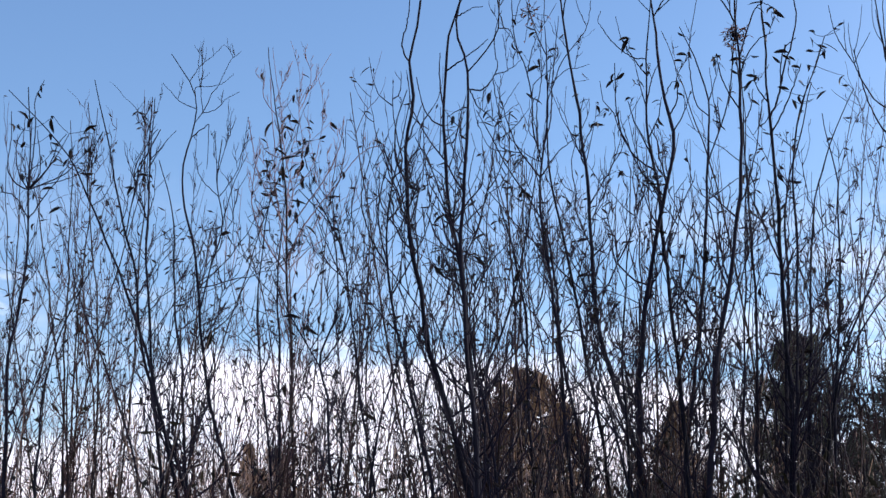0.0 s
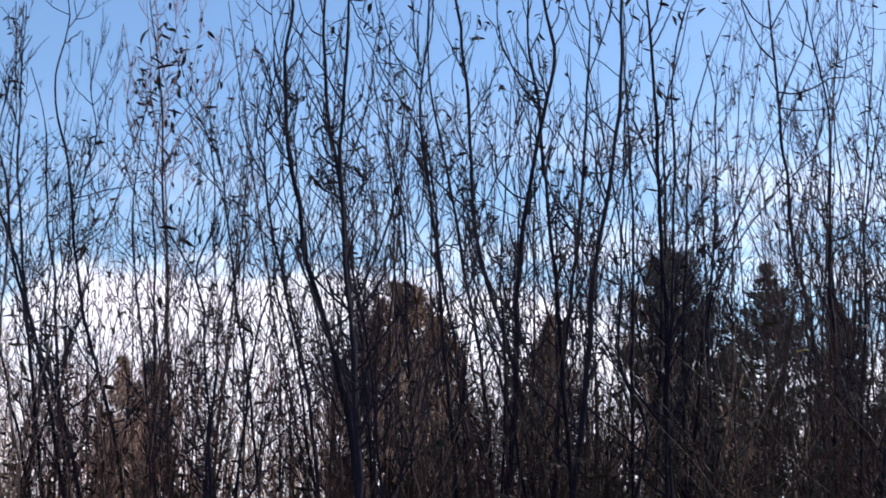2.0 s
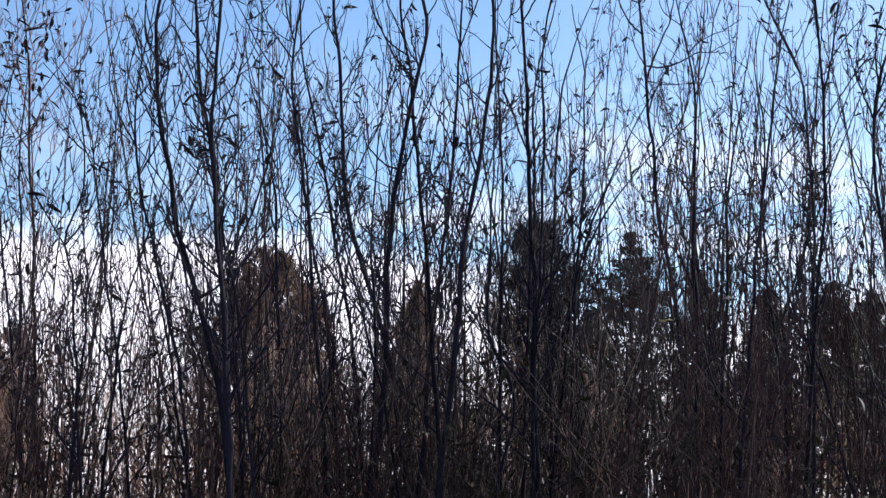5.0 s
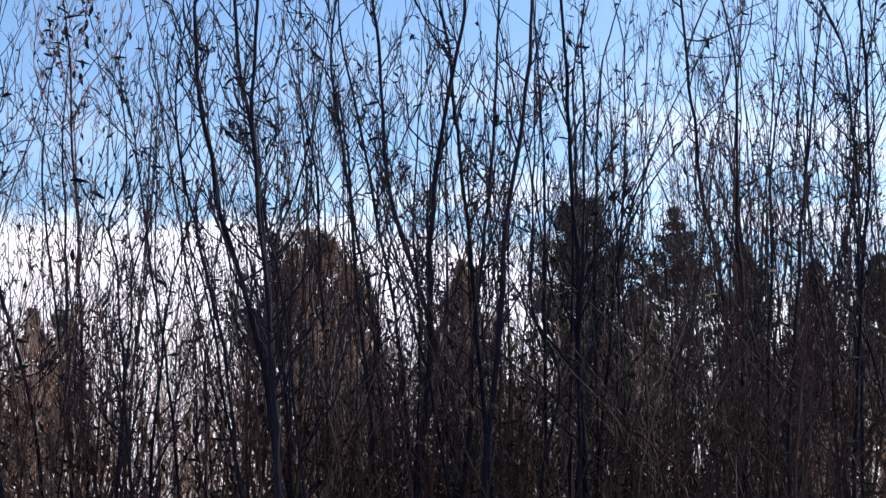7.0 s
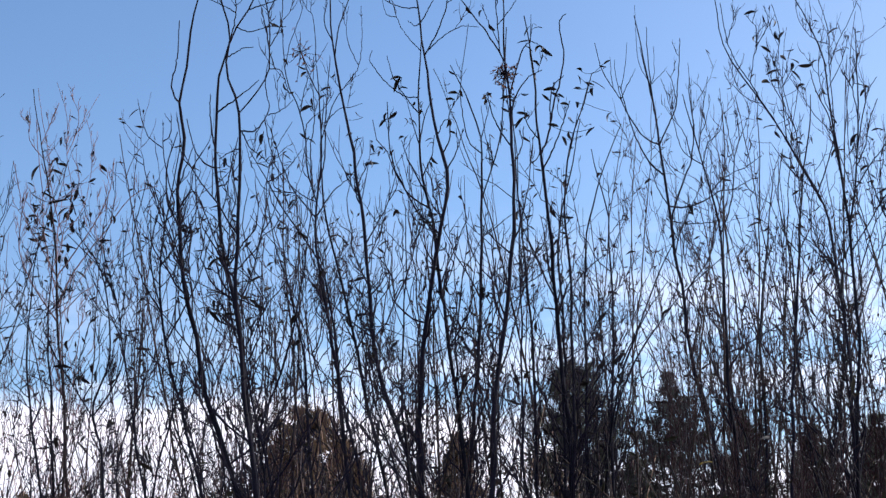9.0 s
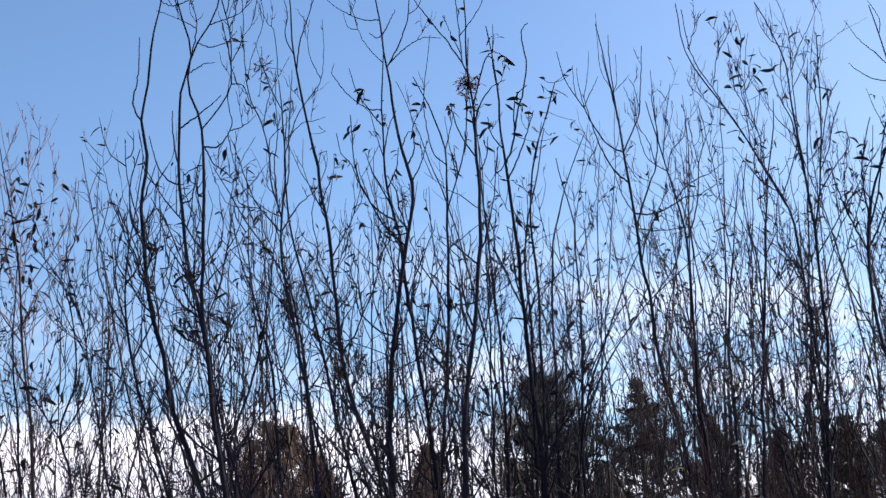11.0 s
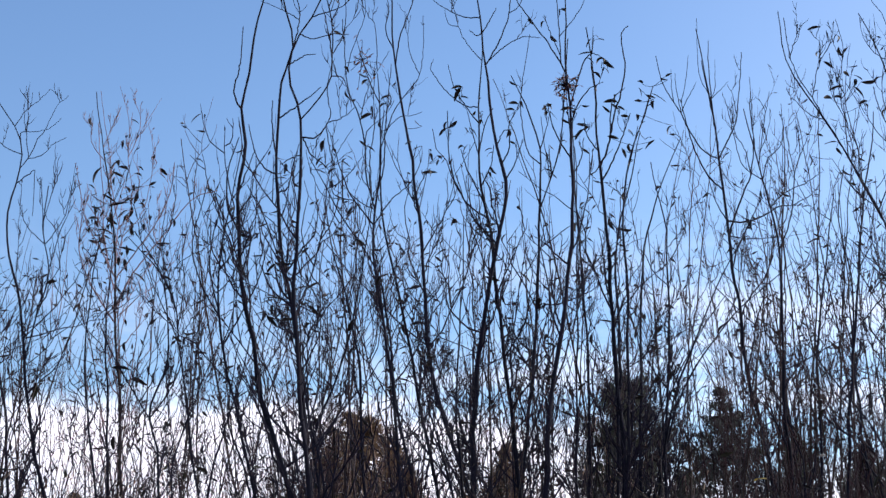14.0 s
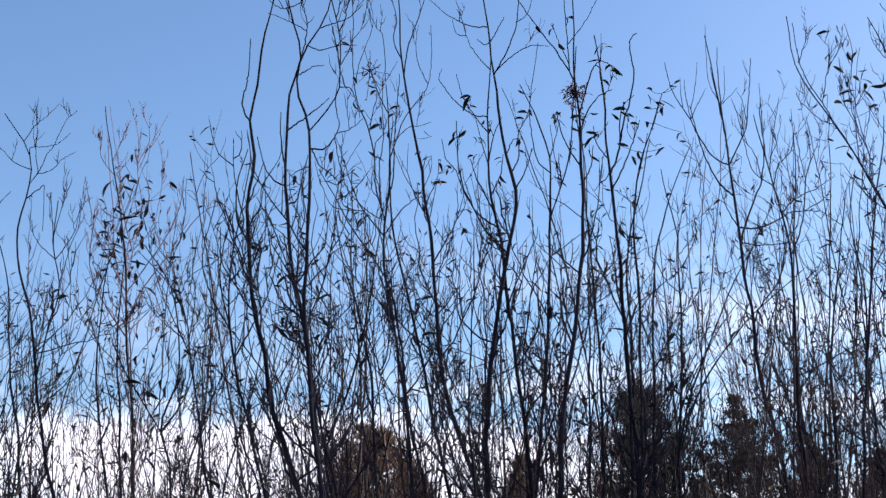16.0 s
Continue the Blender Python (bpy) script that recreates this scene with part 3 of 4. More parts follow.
willow("slender willow of two upright stems", 26, [
    ((0.32, 6.8, 2.45, 4.00, (0.36, 0.37, 0.37, 0.37, 0.38, 0.44, 0.49)), [], []),
    ((0.45, 7.2, 2.50, 4.11, (0.48, 0.48, 0.49, 0.50, 0.53, 0.60, 0.71)), [], []),
])
willow("willow with one low arching stem", 27, [
    ((1.04, 6.4, 2.39, 3.93, (1.21, 1.24, 1.27, 1.31, 1.36, 1.41)), [], []),
    ((1.11, 7.0, 2.46, 3.79, (1.21, 1.22, 1.23, 1.26, 1.30, 1.35)), [], []),
    ((2.24, 6.6, 2.45, 3.14, (1.45, 1.38, 1.27, 1.15, 1.05)), [], []),
])

# the boughs that stand out against the sky
bough(forked[2], (-0.903, 3.460), (-0.956, 3.487), (-0.991, 3.542), (-1.023, 3.661), twiglets=0)
bough(forked[2], (-0.911, 3.689), (-0.853, 3.692), (-0.791, 3.720), (-0.739, 3.747), twiglets=0)
bough(forked[2], (-0.890, 3.866), (-0.847, 3.899), (-0.816, 3.921), (-0.778, 3.929), twiglets=0)
bough(forked[2], (-0.859, 3.960), (-0.844, 4.046), (-0.845, 4.114), (-0.864, 4.195), (-0.874, 4.265))
bough(forked[2], (-0.901, 4.152), (-0.938, 4.160), (-0.982, 4.198), (-1.009, 4.252), twiglets=1)
bough(forked[2], (-0.901, 4.152), (-0.864, 4.172), (-0.826, 4.217), (-0.810, 4.256), twiglets=1)
bough(forked[2], (-0.846, 4.064), (-0.883, 4.088), (-0.926, 4.105), (-0.982, 4.125))
bough(forked[2], (-0.912, 3.558), (-0.922, 3.602), (-0.921, 3.657), (-0.914, 3.700), twiglets=0)
bough(forked[2], (-0.901, 3.374), (-0.867, 3.401), (-0.848, 3.470), (-0.823, 3.556), twiglets=1)
bough(forked[0], (-1.101, 3.470), (-1.078, 3.560), (-1.043, 3.656), twiglets=0)
bough(forked[0], (-1.096, 3.814), (-1.119, 3.844), (-1.128, 3.896), (-1.107, 3.954), (-1.094, 4.013), (-1.086, 4.117), twiglets=0)
bough(forked[0], (-1.090, 3.335), (-1.145, 3.437), (-1.148, 3.573), (-1.111, 3.714), twiglets=1)
bough(forked[0], (-1.097, 3.414), (-1.053, 3.469), (-1.019, 3.435), (-1.003, 3.390), twiglets=0)
bough(forked[1], (-0.805, 3.554), (-0.762, 3.574), (-0.729, 3.623), (-0.713, 3.681), (-0.724, 3.725), twiglets=0)
bough(forked[1], (-0.808, 3.522), (-0.844, 3.484), (-0.882, 3.459), twiglets=0)
bough(forked[1], (-0.725, 3.642), (-0.684, 3.648), (-0.650, 3.665), (-0.621, 3.690))
bough(forked[1], (-0.729, 3.623), (-0.713, 3.541), (-0.695, 3.466), leaves=1, twiglets=1)
bough(forked[1], (-0.805, 3.554), (-0.782, 3.517), (-0.732, 3.478), (-0.695, 3.443), leaves=2)
bough(forked[1], (-0.840, 3.943), (-0.782, 3.966), (-0.720, 3.991), (-0.654, 3.998))
bough(forked[1], (-0.759, 4.059), (-0.718, 4.069), (-0.670, 4.093), (-0.627, 4.141))
bough(forked[1], (-0.697, 3.812), (-0.668, 3.809), (-0.651, 3.767), (-0.644, 3.723), leaves=2)
bough(forked[1], (-0.702, 3.878), (-0.674, 3.966), (-0.665, 4.043), (-0.671, 4.156), (-0.665, 4.206))
bough(forked[1], (-0.720, 3.725), (-0.731, 3.780), (-0.722, 3.845), (-0.704, 3.900), twiglets=0)
bough(nodding[0], (-0.629, 3.951), (-0.575, 4.106), (-0.509, 4.210), (-0.467, 4.288), (-0.454, 4.422), (-0.457, 4.584), leaves=1, twiglets=3)
bough(nodding[0], (-0.467, 4.283), (-0.507, 4.364), (-0.517, 4.450), (-0.502, 4.525))
bough(nodding[0], (-0.661, 3.669), (-0.696, 3.810), (-0.705, 3.952), (-0.731, 4.083), (-0.775, 4.190), (-0.799, 4.310), (-0.809, 4.458), (-0.820, 4.566), leaves=3, twiglets=3)
bough(nodding[0], (-0.651, 3.707), (-0.618, 3.847), (-0.614, 4.002), (-0.605, 4.120), (-0.591, 4.318), leaves=2, twiglets=3)
bough(nodding[0], (-0.659, 3.707), (-0.682, 3.900), (-0.664, 4.056), (-0.675, 4.201), (-0.672, 4.360), leaves=4, twiglets=3)
bough(nodding[0], (-0.743, 4.057), (-0.708, 4.215), (-0.676, 4.320), (-0.617, 4.458), leaves=2)
bough(nodding[0], (-0.796, 4.283), (-0.768, 4.403), (-0.712, 4.563), (-0.731, 4.701), leaves=1)
bough(nodding[0], (-0.730, 3.953), (-0.694, 4.025), (-0.620, 4.094), (-0.581, 4.172), leaves=3)
bough(nodding[0], (-0.672, 4.347), (-0.679, 4.563), (-0.712, 4.618), (-0.757, 4.729))
bough(nodding[0], (-0.614, 4.002), (-0.558, 4.066), (-0.496, 4.078), (-0.452, 4.093), twiglets=1)
bough(nodding[0], (-0.757, 3.595), (-0.756, 3.709), (-0.802, 3.825), (-0.849, 3.976), leaves=2)
bough(nodding[0], (-0.811, 3.621), (-0.833, 3.723), (-0.846, 3.826), (-0.816, 3.929), (-0.760, 4.026), leaves=4)
bough(nodding[0], (-0.807, 3.626), (-0.881, 3.719), (-0.938, 3.841), (-0.959, 3.919))
bough(nodding[0], (-0.671, 3.746), (-0.711, 3.793), (-0.704, 3.875), (-0.690, 3.926), leaves=2, twiglets=1)
bough(nodding[0], (-0.616, 3.567), (-0.580, 3.698), (-0.507, 3.753))
bough(nodding[1], (-0.633, 4.543), (-0.601, 4.673), (-0.555, 4.789), (-0.514, 4.892), (-0.495, 5.007))
bough(nodding[1], (-0.547, 4.070), (-0.515, 4.137), twiglets=0)
bough(nodding[1], (-0.644, 4.645), (-0.672, 4.733), (-0.659, 4.851), (-0.696, 5.001))
bough(nodding[1], (-0.533, 3.875), (-0.486, 3.985), (-0.454, 4.040), leaves=4, twiglets=1)
bough(kinked[0], (-0.161, 4.233), (-0.107, 4.336), (-0.069, 4.444), (-0.060, 4.539), (-0.069, 4.645), twiglets=0)
bough(kinked[0], (-0.069, 4.439), (-0.020, 4.490), (-0.002, 4.563), (-0.000, 4.643), twiglets=0)
bough(kinked[0], (-0.188, 4.442), (-0.244, 4.465), (-0.317, 4.503), (-0.385, 4.561), (-0.458, 4.645), twiglets=1)
bough(kinked[0], (-0.317, 4.503), (-0.321, 4.572), (-0.345, 4.642), twiglets=0)
bough(kinked[0], (-0.172, 4.358), (-0.210, 4.385), (-0.242, 4.428), twiglets=0)
bough(kinked[0], (-0.167, 4.379), (-0.147, 4.436), (-0.124, 4.475), twiglets=0)
bough(kinked[0], (-0.163, 4.259), (-0.095, 4.304), (-0.022, 4.344), (0.026, 4.343), (0.065, 4.334), leaves=1, twiglets=1)
bough(kinked[0], (-0.138, 3.872), (-0.100, 3.919), (-0.064, 3.935), leaves=2, twiglets=0)
bough(kinked[0], (-0.106, 3.784), (-0.072, 3.845), (-0.071, 3.946), (-0.046, 4.016), leaves=4, twiglets=1)
bough(kinked[0], (-0.090, 3.734), (-0.042, 3.795), (-0.017, 3.882))
bough(kinked[1], (-0.187, 4.249), (-0.240, 4.308), (-0.276, 4.374), (-0.300, 4.466), (-0.324, 4.525), twiglets=1)
bough(kinked[1], (-0.288, 4.408), (-0.329, 4.420), (-0.346, 4.494), twiglets=0)
bough(kinked[1], (-0.204, 4.014), (-0.266, 4.051), (-0.337, 4.117), (-0.385, 4.187), (-0.407, 4.234), (-0.397, 4.281), twiglets=0)
bough(kinked[1], (-0.214, 3.944), (-0.242, 4.013), (-0.301, 4.103), (-0.325, 4.193), leaves=4, twiglets=1)
bough(kinked[1], (-0.184, 3.526), (-0.264, 3.626), (-0.319, 3.776), (-0.328, 3.989), leaves=3, twiglets=1)
bough(kinked[1], (-0.198, 3.637), (-0.248, 3.762), (-0.276, 3.845), leaves=2, twiglets=1)
bough(kinked[1], (-0.203, 3.848), (-0.176, 3.961), (-0.141, 4.048), leaves=3, twiglets=1)
bough(kinked[1], (-0.192, 3.699), (-0.149, 3.772), (-0.136, 3.847), leaves=4, twiglets=0)
bough(tufted[0], (0.049, 3.846), (0.006, 3.945), (-0.017, 4.077), (-0.024, 4.210), (-0.004, 4.370), (0.021, 4.538), leaves=1, twiglets=1)
bough(tufted[0], (0.048, 3.944), (0.082, 4.022), (0.109, 4.127), leaves=4, twiglets=1)
bough(tufted[0], (0.051, 3.711), (0.102, 3.813), (0.080, 3.944), (0.065, 4.075), leaves=4, twiglets=1)
bough(tufted[1], (0.155, 4.096), (0.094, 4.202), (0.015, 4.328), (-0.053, 4.443), (-0.070, 4.502), leaves=1, twiglets=1)
bough(tufted[1], (0.149, 4.121), (0.136, 4.275), (0.128, 4.400), (0.125, 4.501), leaves=1, twiglets=1)
bough(tufted[1], (0.154, 4.225), (0.211, 4.310), (0.247, 4.372), (0.286, 4.441), twiglets=1)
bough(tufted[1], (0.179, 3.935), (0.229, 4.100), (0.269, 4.148), (0.312, 4.127), leaves=5, twiglets=0)
bough(tufted[1], (0.269, 4.143), (0.277, 4.276), leaves=1, twiglets=0)
bough(tufted[1], (0.152, 4.151), (0.106, 4.238), (0.084, 4.301), (0.073, 4.326), leaves=2, twiglets=1)
bough(tufted[1], (0.177, 3.834), (0.213, 3.942), (0.260, 4.001), (0.313, 4.029), leaves=3, twiglets=1)
bough(tufted[1], (0.174, 3.738), (0.130, 3.787), (0.098, 3.884), (0.088, 3.944), leaves=3, twiglets=1)
bough(tufted[1], (0.177, 3.643), (0.219, 3.714), (0.232, 3.809), leaves=3, twiglets=1)
bough(fanning[0], (0.306, 3.775), (0.344, 3.861), (0.371, 3.999), (0.403, 4.099), (0.423, 4.214), (0.410, 4.330), (0.417, 4.382), (0.442, 4.405), leaves=1, twiglets=0)
bough(fanning[0], (0.344, 3.886), (0.363, 4.050), (0.418, 4.112), leaves=3, twiglets=0)
bough(fanning[0], (0.289, 4.089), (0.278, 4.217), (0.291, 4.333), leaves=4, twiglets=0)
bough(fanning[0], (0.309, 3.726), (0.370, 3.811), (0.409, 3.910), (0.435, 3.985), leaves=3)
bough(fanning[0], (0.300, 3.837), (0.255, 3.913), (0.246, 4.002), leaves=4, twiglets=1)
bough(candelabra[0], (0.945, 4.157), (0.868, 4.232), (0.804, 4.337), (0.766, 4.427), (0.714, 4.517), (0.675, 4.608), (0.652, 4.730), twiglets=0)
bough(candelabra[0], (0.939, 4.044), (0.889, 4.086), (0.826, 4.204), (0.782, 4.352), (0.753, 4.457), twiglets=0)
bough(candelabra[0], (0.947, 4.201), (0.995, 4.288), (1.042, 4.391), (1.062, 4.509), (1.084, 4.674), (1.096, 4.795))
bough(candelabra[0], (0.933, 4.319), (0.903, 4.513), (0.872, 4.685), twiglets=0)
bough(candelabra[0], (0.916, 4.483), (0.939, 4.557), (0.946, 4.707), twiglets=0)
bough(candelabra[0], (0.924, 4.414), (0.912, 4.648), (0.914, 4.799), twiglets=0)
bough(candelabra[0], (1.044, 4.435), (1.036, 4.540), (1.011, 4.600), twiglets=1)
bough(candelabra[0], (0.919, 4.483), (0.957, 4.533), (1.005, 4.585), twiglets=0)
bough(candelabra[0], (0.760, 4.427), (0.749, 4.561), (0.747, 4.646), twiglets=0)
bough(candelabra[0], (0.761, 4.436), (0.785, 4.561), (0.795, 4.657), twiglets=0)
bough(candelabra[0], (0.766, 4.424), (0.820, 4.530), (0.845, 4.574), twiglets=0)
bough(candelabra[0], (0.727, 4.496), (0.725, 4.577), (0.725, 4.652), twiglets=0)
bough(candelabra[0], (0.901, 4.513), (0.858, 4.619), (0.853, 4.893), twiglets=0)
bough(candelabra[0], (0.981, 3.836), (1.057, 3.881), (1.154, 3.922), (1.254, 3.992), (1.337, 4.019), (1.443, 4.092), leaves=1, twiglets=3)
bough(candelabra[0], (0.980, 3.762), (1.091, 3.769), (1.241, 3.775), leaves=2, twiglets=3)
bough(candelabra[0], (0.975, 3.825), (1.017, 3.910), (1.064, 4.024), (1.111, 4.139), (1.135, 4.315), (1.129, 4.523), twiglets=3)
bough(candelabra[0], (1.111, 4.139), (1.090, 4.257), (1.048, 4.340), (1.025, 4.436))
bough(candelabra[0], (0.965, 3.897), (0.925, 3.969), (0.892, 4.100))
bough(candelabra[1], (1.065, 3.885), (1.097, 3.997), (1.151, 4.050), (1.171, 4.131), (1.168, 4.259), twiglets=3)
bough(candelabra[1], (1.069, 3.869), (1.037, 3.917), (0.976, 3.972), (0.945, 4.109), (0.925, 4.218), (0.899, 4.307), twiglets=4)
bough(candelabra[1], (1.056, 3.992), (1.079, 4.133), (1.109, 4.297), twiglets=3)
bough(candelabra[1], (1.063, 4.019), (1.099, 4.119), (1.127, 4.219), twiglets=3)
bough(candelabra[1], (1.049, 4.052), (1.039, 4.188), (1.038, 4.409), twiglets=4)
bough(candelabra[1], (1.091, 3.751), (1.158, 3.830), (1.262, 3.886), (1.347, 3.943), twiglets=6)
bough(candelabra[1], (1.115, 3.567), (1.190, 3.728), (1.225, 3.940), (1.257, 4.048), (1.259, 4.197), twiglets=4)
bough(candelabra[1], (1.225, 3.935), (1.200, 4.070), (1.188, 4.158), twiglets=3)
bough(candelabra[1], (1.244, 4.007), (1.280, 4.088), (1.307, 4.155), twiglets=3)
bough(arching[1], (1.461, 3.545), (1.394, 3.650), (1.324, 3.790), (1.242, 3.944), (1.190, 4.036), (1.127, 4.141), (1.099, 4.232), (1.081, 4.376), leaves=1, twiglets=4)
bough(arching[1], (1.469, 3.572), (1.491, 3.682), (1.520, 3.781), (1.523, 3.881), (1.516, 4.008), (1.514, 4.110), (1.513, 4.226), (1.484, 4.344), (1.430, 4.420), leaves=1, twiglets=4)
bough(arching[1], (1.512, 4.084), (1.552, 4.172), (1.610, 4.273), (1.670, 4.406), leaves=2, twiglets=4)
bough(arching[1], (1.197, 4.035), (1.218, 4.162), (1.256, 4.238), (1.301, 4.306), leaves=1, twiglets=4)
bough(arching[1], (1.224, 4.170), (1.221, 4.252), (1.187, 4.280), leaves=1, twiglets=3)
bough(arching[1], (1.242, 4.213), (1.276, 4.276), (1.292, 4.366), twiglets=3)
bough(arching[1], (1.102, 4.219), (1.127, 4.283), (1.165, 4.359), twiglets=3)
bough(arching[1], (1.247, 3.944), (1.185, 3.977), (1.127, 4.051), (1.106, 4.091), twiglets=3)
bough(arching[1], (1.383, 3.668), (1.371, 3.838), (1.337, 3.940), (1.315, 4.094), (1.344, 4.273), (1.320, 4.417), leaves=4, twiglets=4)
bough(arching[1], (1.370, 3.833), (1.343, 4.003), (1.349, 4.143), (1.385, 4.323), leaves=4, twiglets=3)
bough(arching[1], (1.522, 3.801), (1.451, 3.879), (1.389, 3.983), (1.327, 4.093), leaves=2, twiglets=4)
bough(arching[1], (1.337, 3.935), (1.287, 4.044), (1.265, 4.147), twiglets=5)
bough(arching[1], (1.512, 4.161), (1.458, 4.203), (1.412, 4.282), (1.403, 4.387), twiglets=5)
bough(arching[1], (1.522, 3.868), (1.480, 3.933), (1.457, 4.062), (1.483, 4.214), leaves=1, twiglets=4)
bough(arching[1], (1.516, 4.008), (1.574, 4.107), (1.604, 4.209), leaves=3, twiglets=3)
bough(arching[2], (1.514, 3.540), (1.498, 3.677), (1.484, 3.836), (1.445, 3.961), (1.431, 4.061), leaves=2, twiglets=5)
bough(arching[2], (1.534, 3.353), (1.553, 3.519), (1.595, 3.831), (1.608, 4.077), (1.615, 4.207), leaves=3, twiglets=6)
bough(arching[2], (1.572, 3.681), (1.620, 3.854), (1.654, 3.951), (1.689, 3.999), leaves=2, twiglets=4)
bough(arching[2], (1.556, 3.507), (1.618, 3.612), (1.684, 3.693), (1.701, 3.741), leaves=5, twiglets=4)
bough(arching[2], (1.592, 3.831), (1.579, 3.955), (1.545, 4.031), leaves=2, twiglets=4)
bough(arching[2], (1.565, 3.590), (1.616, 3.708), (1.652, 3.828), (1.697, 3.925), leaves=1, twiglets=3)
bough(arching[3], (1.839, 3.934), (1.782, 4.033), (1.738, 4.089), (1.691, 4.184), twiglets=0)
bough(arching[3], (1.844, 3.900), (1.764, 3.911), (1.711, 3.950), (1.677, 3.985), twiglets=0)
bough(arching[3], (1.669, 3.222), (1.748, 3.378), (1.800, 3.515), (1.791, 3.656), leaves=3, twiglets=3)
bough(arching[3], (1.667, 3.200), (1.592, 3.363), (1.557, 3.452), (1.527, 3.546), leaves=2, twiglets=3)
bough(arching[3], (1.689, 3.381), (1.676, 3.521), (1.699, 3.636), (1.735, 3.753), leaves=2, twiglets=3)
bough(arching[3], (1.679, 3.290), (1.734, 3.448), (1.761, 3.587), (1.800, 3.738), leaves=3, twiglets=3)
bough(arching[3], (1.809, 3.714), (1.762, 3.799), (1.738, 3.884), leaves=1, twiglets=0)
bough(arching[3], (1.840, 4.084), (1.814, 4.159), (1.767, 4.247), twiglets=0)
bough(open_topped[0], (-2.223, 3.841), (-2.189, 3.932), (-2.164, 4.010), (-2.134, 4.062), (-2.103, 4.167), (-2.051, 4.230))
bough(open_topped[0], (-2.266, 4.070), (-2.229, 4.157), (-2.195, 4.209), (-2.151, 4.283))
bough(open_topped[0], (-2.243, 3.917), (-2.292, 3.960), (-2.346, 4.014), (-2.373, 4.041), twiglets=1)
bough(open_topped[0], (-2.196, 3.927), (-2.207, 4.024), (-2.197, 4.090), (-2.207, 4.202), twiglets=1)
bough(open_topped[0], (-2.244, 3.998), (-2.228, 4.030), (-2.165, 4.028), (-2.095, 4.040), (-2.042, 4.081), twiglets=1)
bough(open_topped[0], (-2.181, 3.895), (-2.125, 3.925), (-2.078, 3.969), (-2.016, 3.994), twiglets=1)
bough(open_topped[0], (-2.065, 3.568), (-2.112, 3.722), (-2.131, 3.826))
bough(open_topped[0], (-2.068, 3.614), (-2.053, 3.773), (-2.027, 3.850), twiglets=3)
bough(open_topped[0], (-2.071, 3.517), (-2.166, 3.595), (-2.211, 3.711), twiglets=1)
bough(open_topped[0], (-2.061, 3.517), (-2.006, 3.618), (-1.987, 3.720), (-1.969, 3.880), twiglets=3)
bough(open_topped[0], (-2.044, 3.391), (-2.003, 3.567), (-1.943, 3.694), twiglets=3)
bough(open_topped[0], (-2.217, 3.789), (-2.177, 3.840), (-2.157, 3.840), (-2.154, 3.646), twiglets=0)
bough(sideways[0], (-2.624, 3.299), (-2.689, 3.356), (-2.736, 3.428), (-2.741, 3.551), (-2.761, 3.676), twiglets=0)
bough(sideways[0], (-2.615, 3.304), (-2.622, 3.454), (-2.628, 3.597), (-2.648, 3.705), (-2.623, 3.801), leaves=4, twiglets=0)
bough(sideways[0], (-2.616, 3.290), (-2.582, 3.407), (-2.614, 3.573), twiglets=0)
bough(sideways[0], (-2.613, 3.308), (-2.539, 3.406), (-2.500, 3.495), (-2.463, 3.534), leaves=4, twiglets=0)
bough(sideways[0], (-2.612, 3.297), (-2.489, 3.377), (-2.425, 3.447), (-2.361, 3.530), leaves=3, twiglets=1)
bough(sideways[0], (-2.555, 3.322), (-2.466, 3.381), (-2.385, 3.446), leaves=2, twiglets=0)
bough(sideways[0], (-2.614, 3.318), (-2.681, 3.403), (-2.705, 3.522), (-2.683, 3.598), twiglets=0)
bough(sideways[0], (-2.614, 3.197), (-2.671, 3.290), (-2.731, 3.303))
bough(sideways[0], (-2.608, 3.185), (-2.564, 3.289), (-2.492, 3.405), (-2.463, 3.475), leaves=2, twiglets=1)
bough(bent[3], (-2.429, 3.323), (-2.442, 3.592), (-2.450, 3.807), (-2.443, 4.002))
bough(bent[3], (-2.449, 3.720), (-2.364, 3.805), (-2.324, 3.848), twiglets=0)
bough(bent[3], (-2.541, 3.403), (-2.525, 3.641), (-2.465, 3.801), (-2.419, 3.860), twiglets=1)
bough(bent[3], (-2.482, 3.455), (-2.479, 3.593), (-2.410, 3.698), (-2.353, 3.757))
bough(pale[0], (-1.978, 3.484), (-2.023, 3.652), (-2.060, 3.823), (-2.075, 3.995), (-2.110, 4.227), (-2.128, 4.389), leaves=3, twiglets=8)
bough(pale[0], (-1.979, 3.596), (-1.961, 3.736), (-1.994, 3.878), (-2.029, 4.022), (-2.052, 4.197), (-2.090, 4.374), (-2.120, 4.547), leaves=3, twiglets=8)
bough(pale[0], (-1.979, 3.652), (-1.935, 3.820), (-1.901, 3.962), (-1.923, 4.136), (-1.918, 4.311), (-1.963, 4.481), leaves=4, twiglets=8)
bough(pale[0], (-1.946, 3.764), (-1.863, 3.876), (-1.826, 4.018), (-1.817, 4.192), (-1.846, 4.333), leaves=3, twiglets=8)
bough(pale[0], (-1.962, 3.539), (-2.054, 3.709), (-2.131, 3.852), (-2.169, 4.025), (-2.189, 4.127), leaves=1, twiglets=10)
bough(pale[0], (-1.958, 3.567), (-1.848, 3.734), (-1.758, 3.874), (-1.709, 4.016), (-1.697, 4.117), leaves=2, twiglets=10)
bough(pale[0], (-1.964, 3.373), (-2.099, 3.542), (-2.164, 3.711), (-2.155, 3.939), leaves=1, twiglets=10)
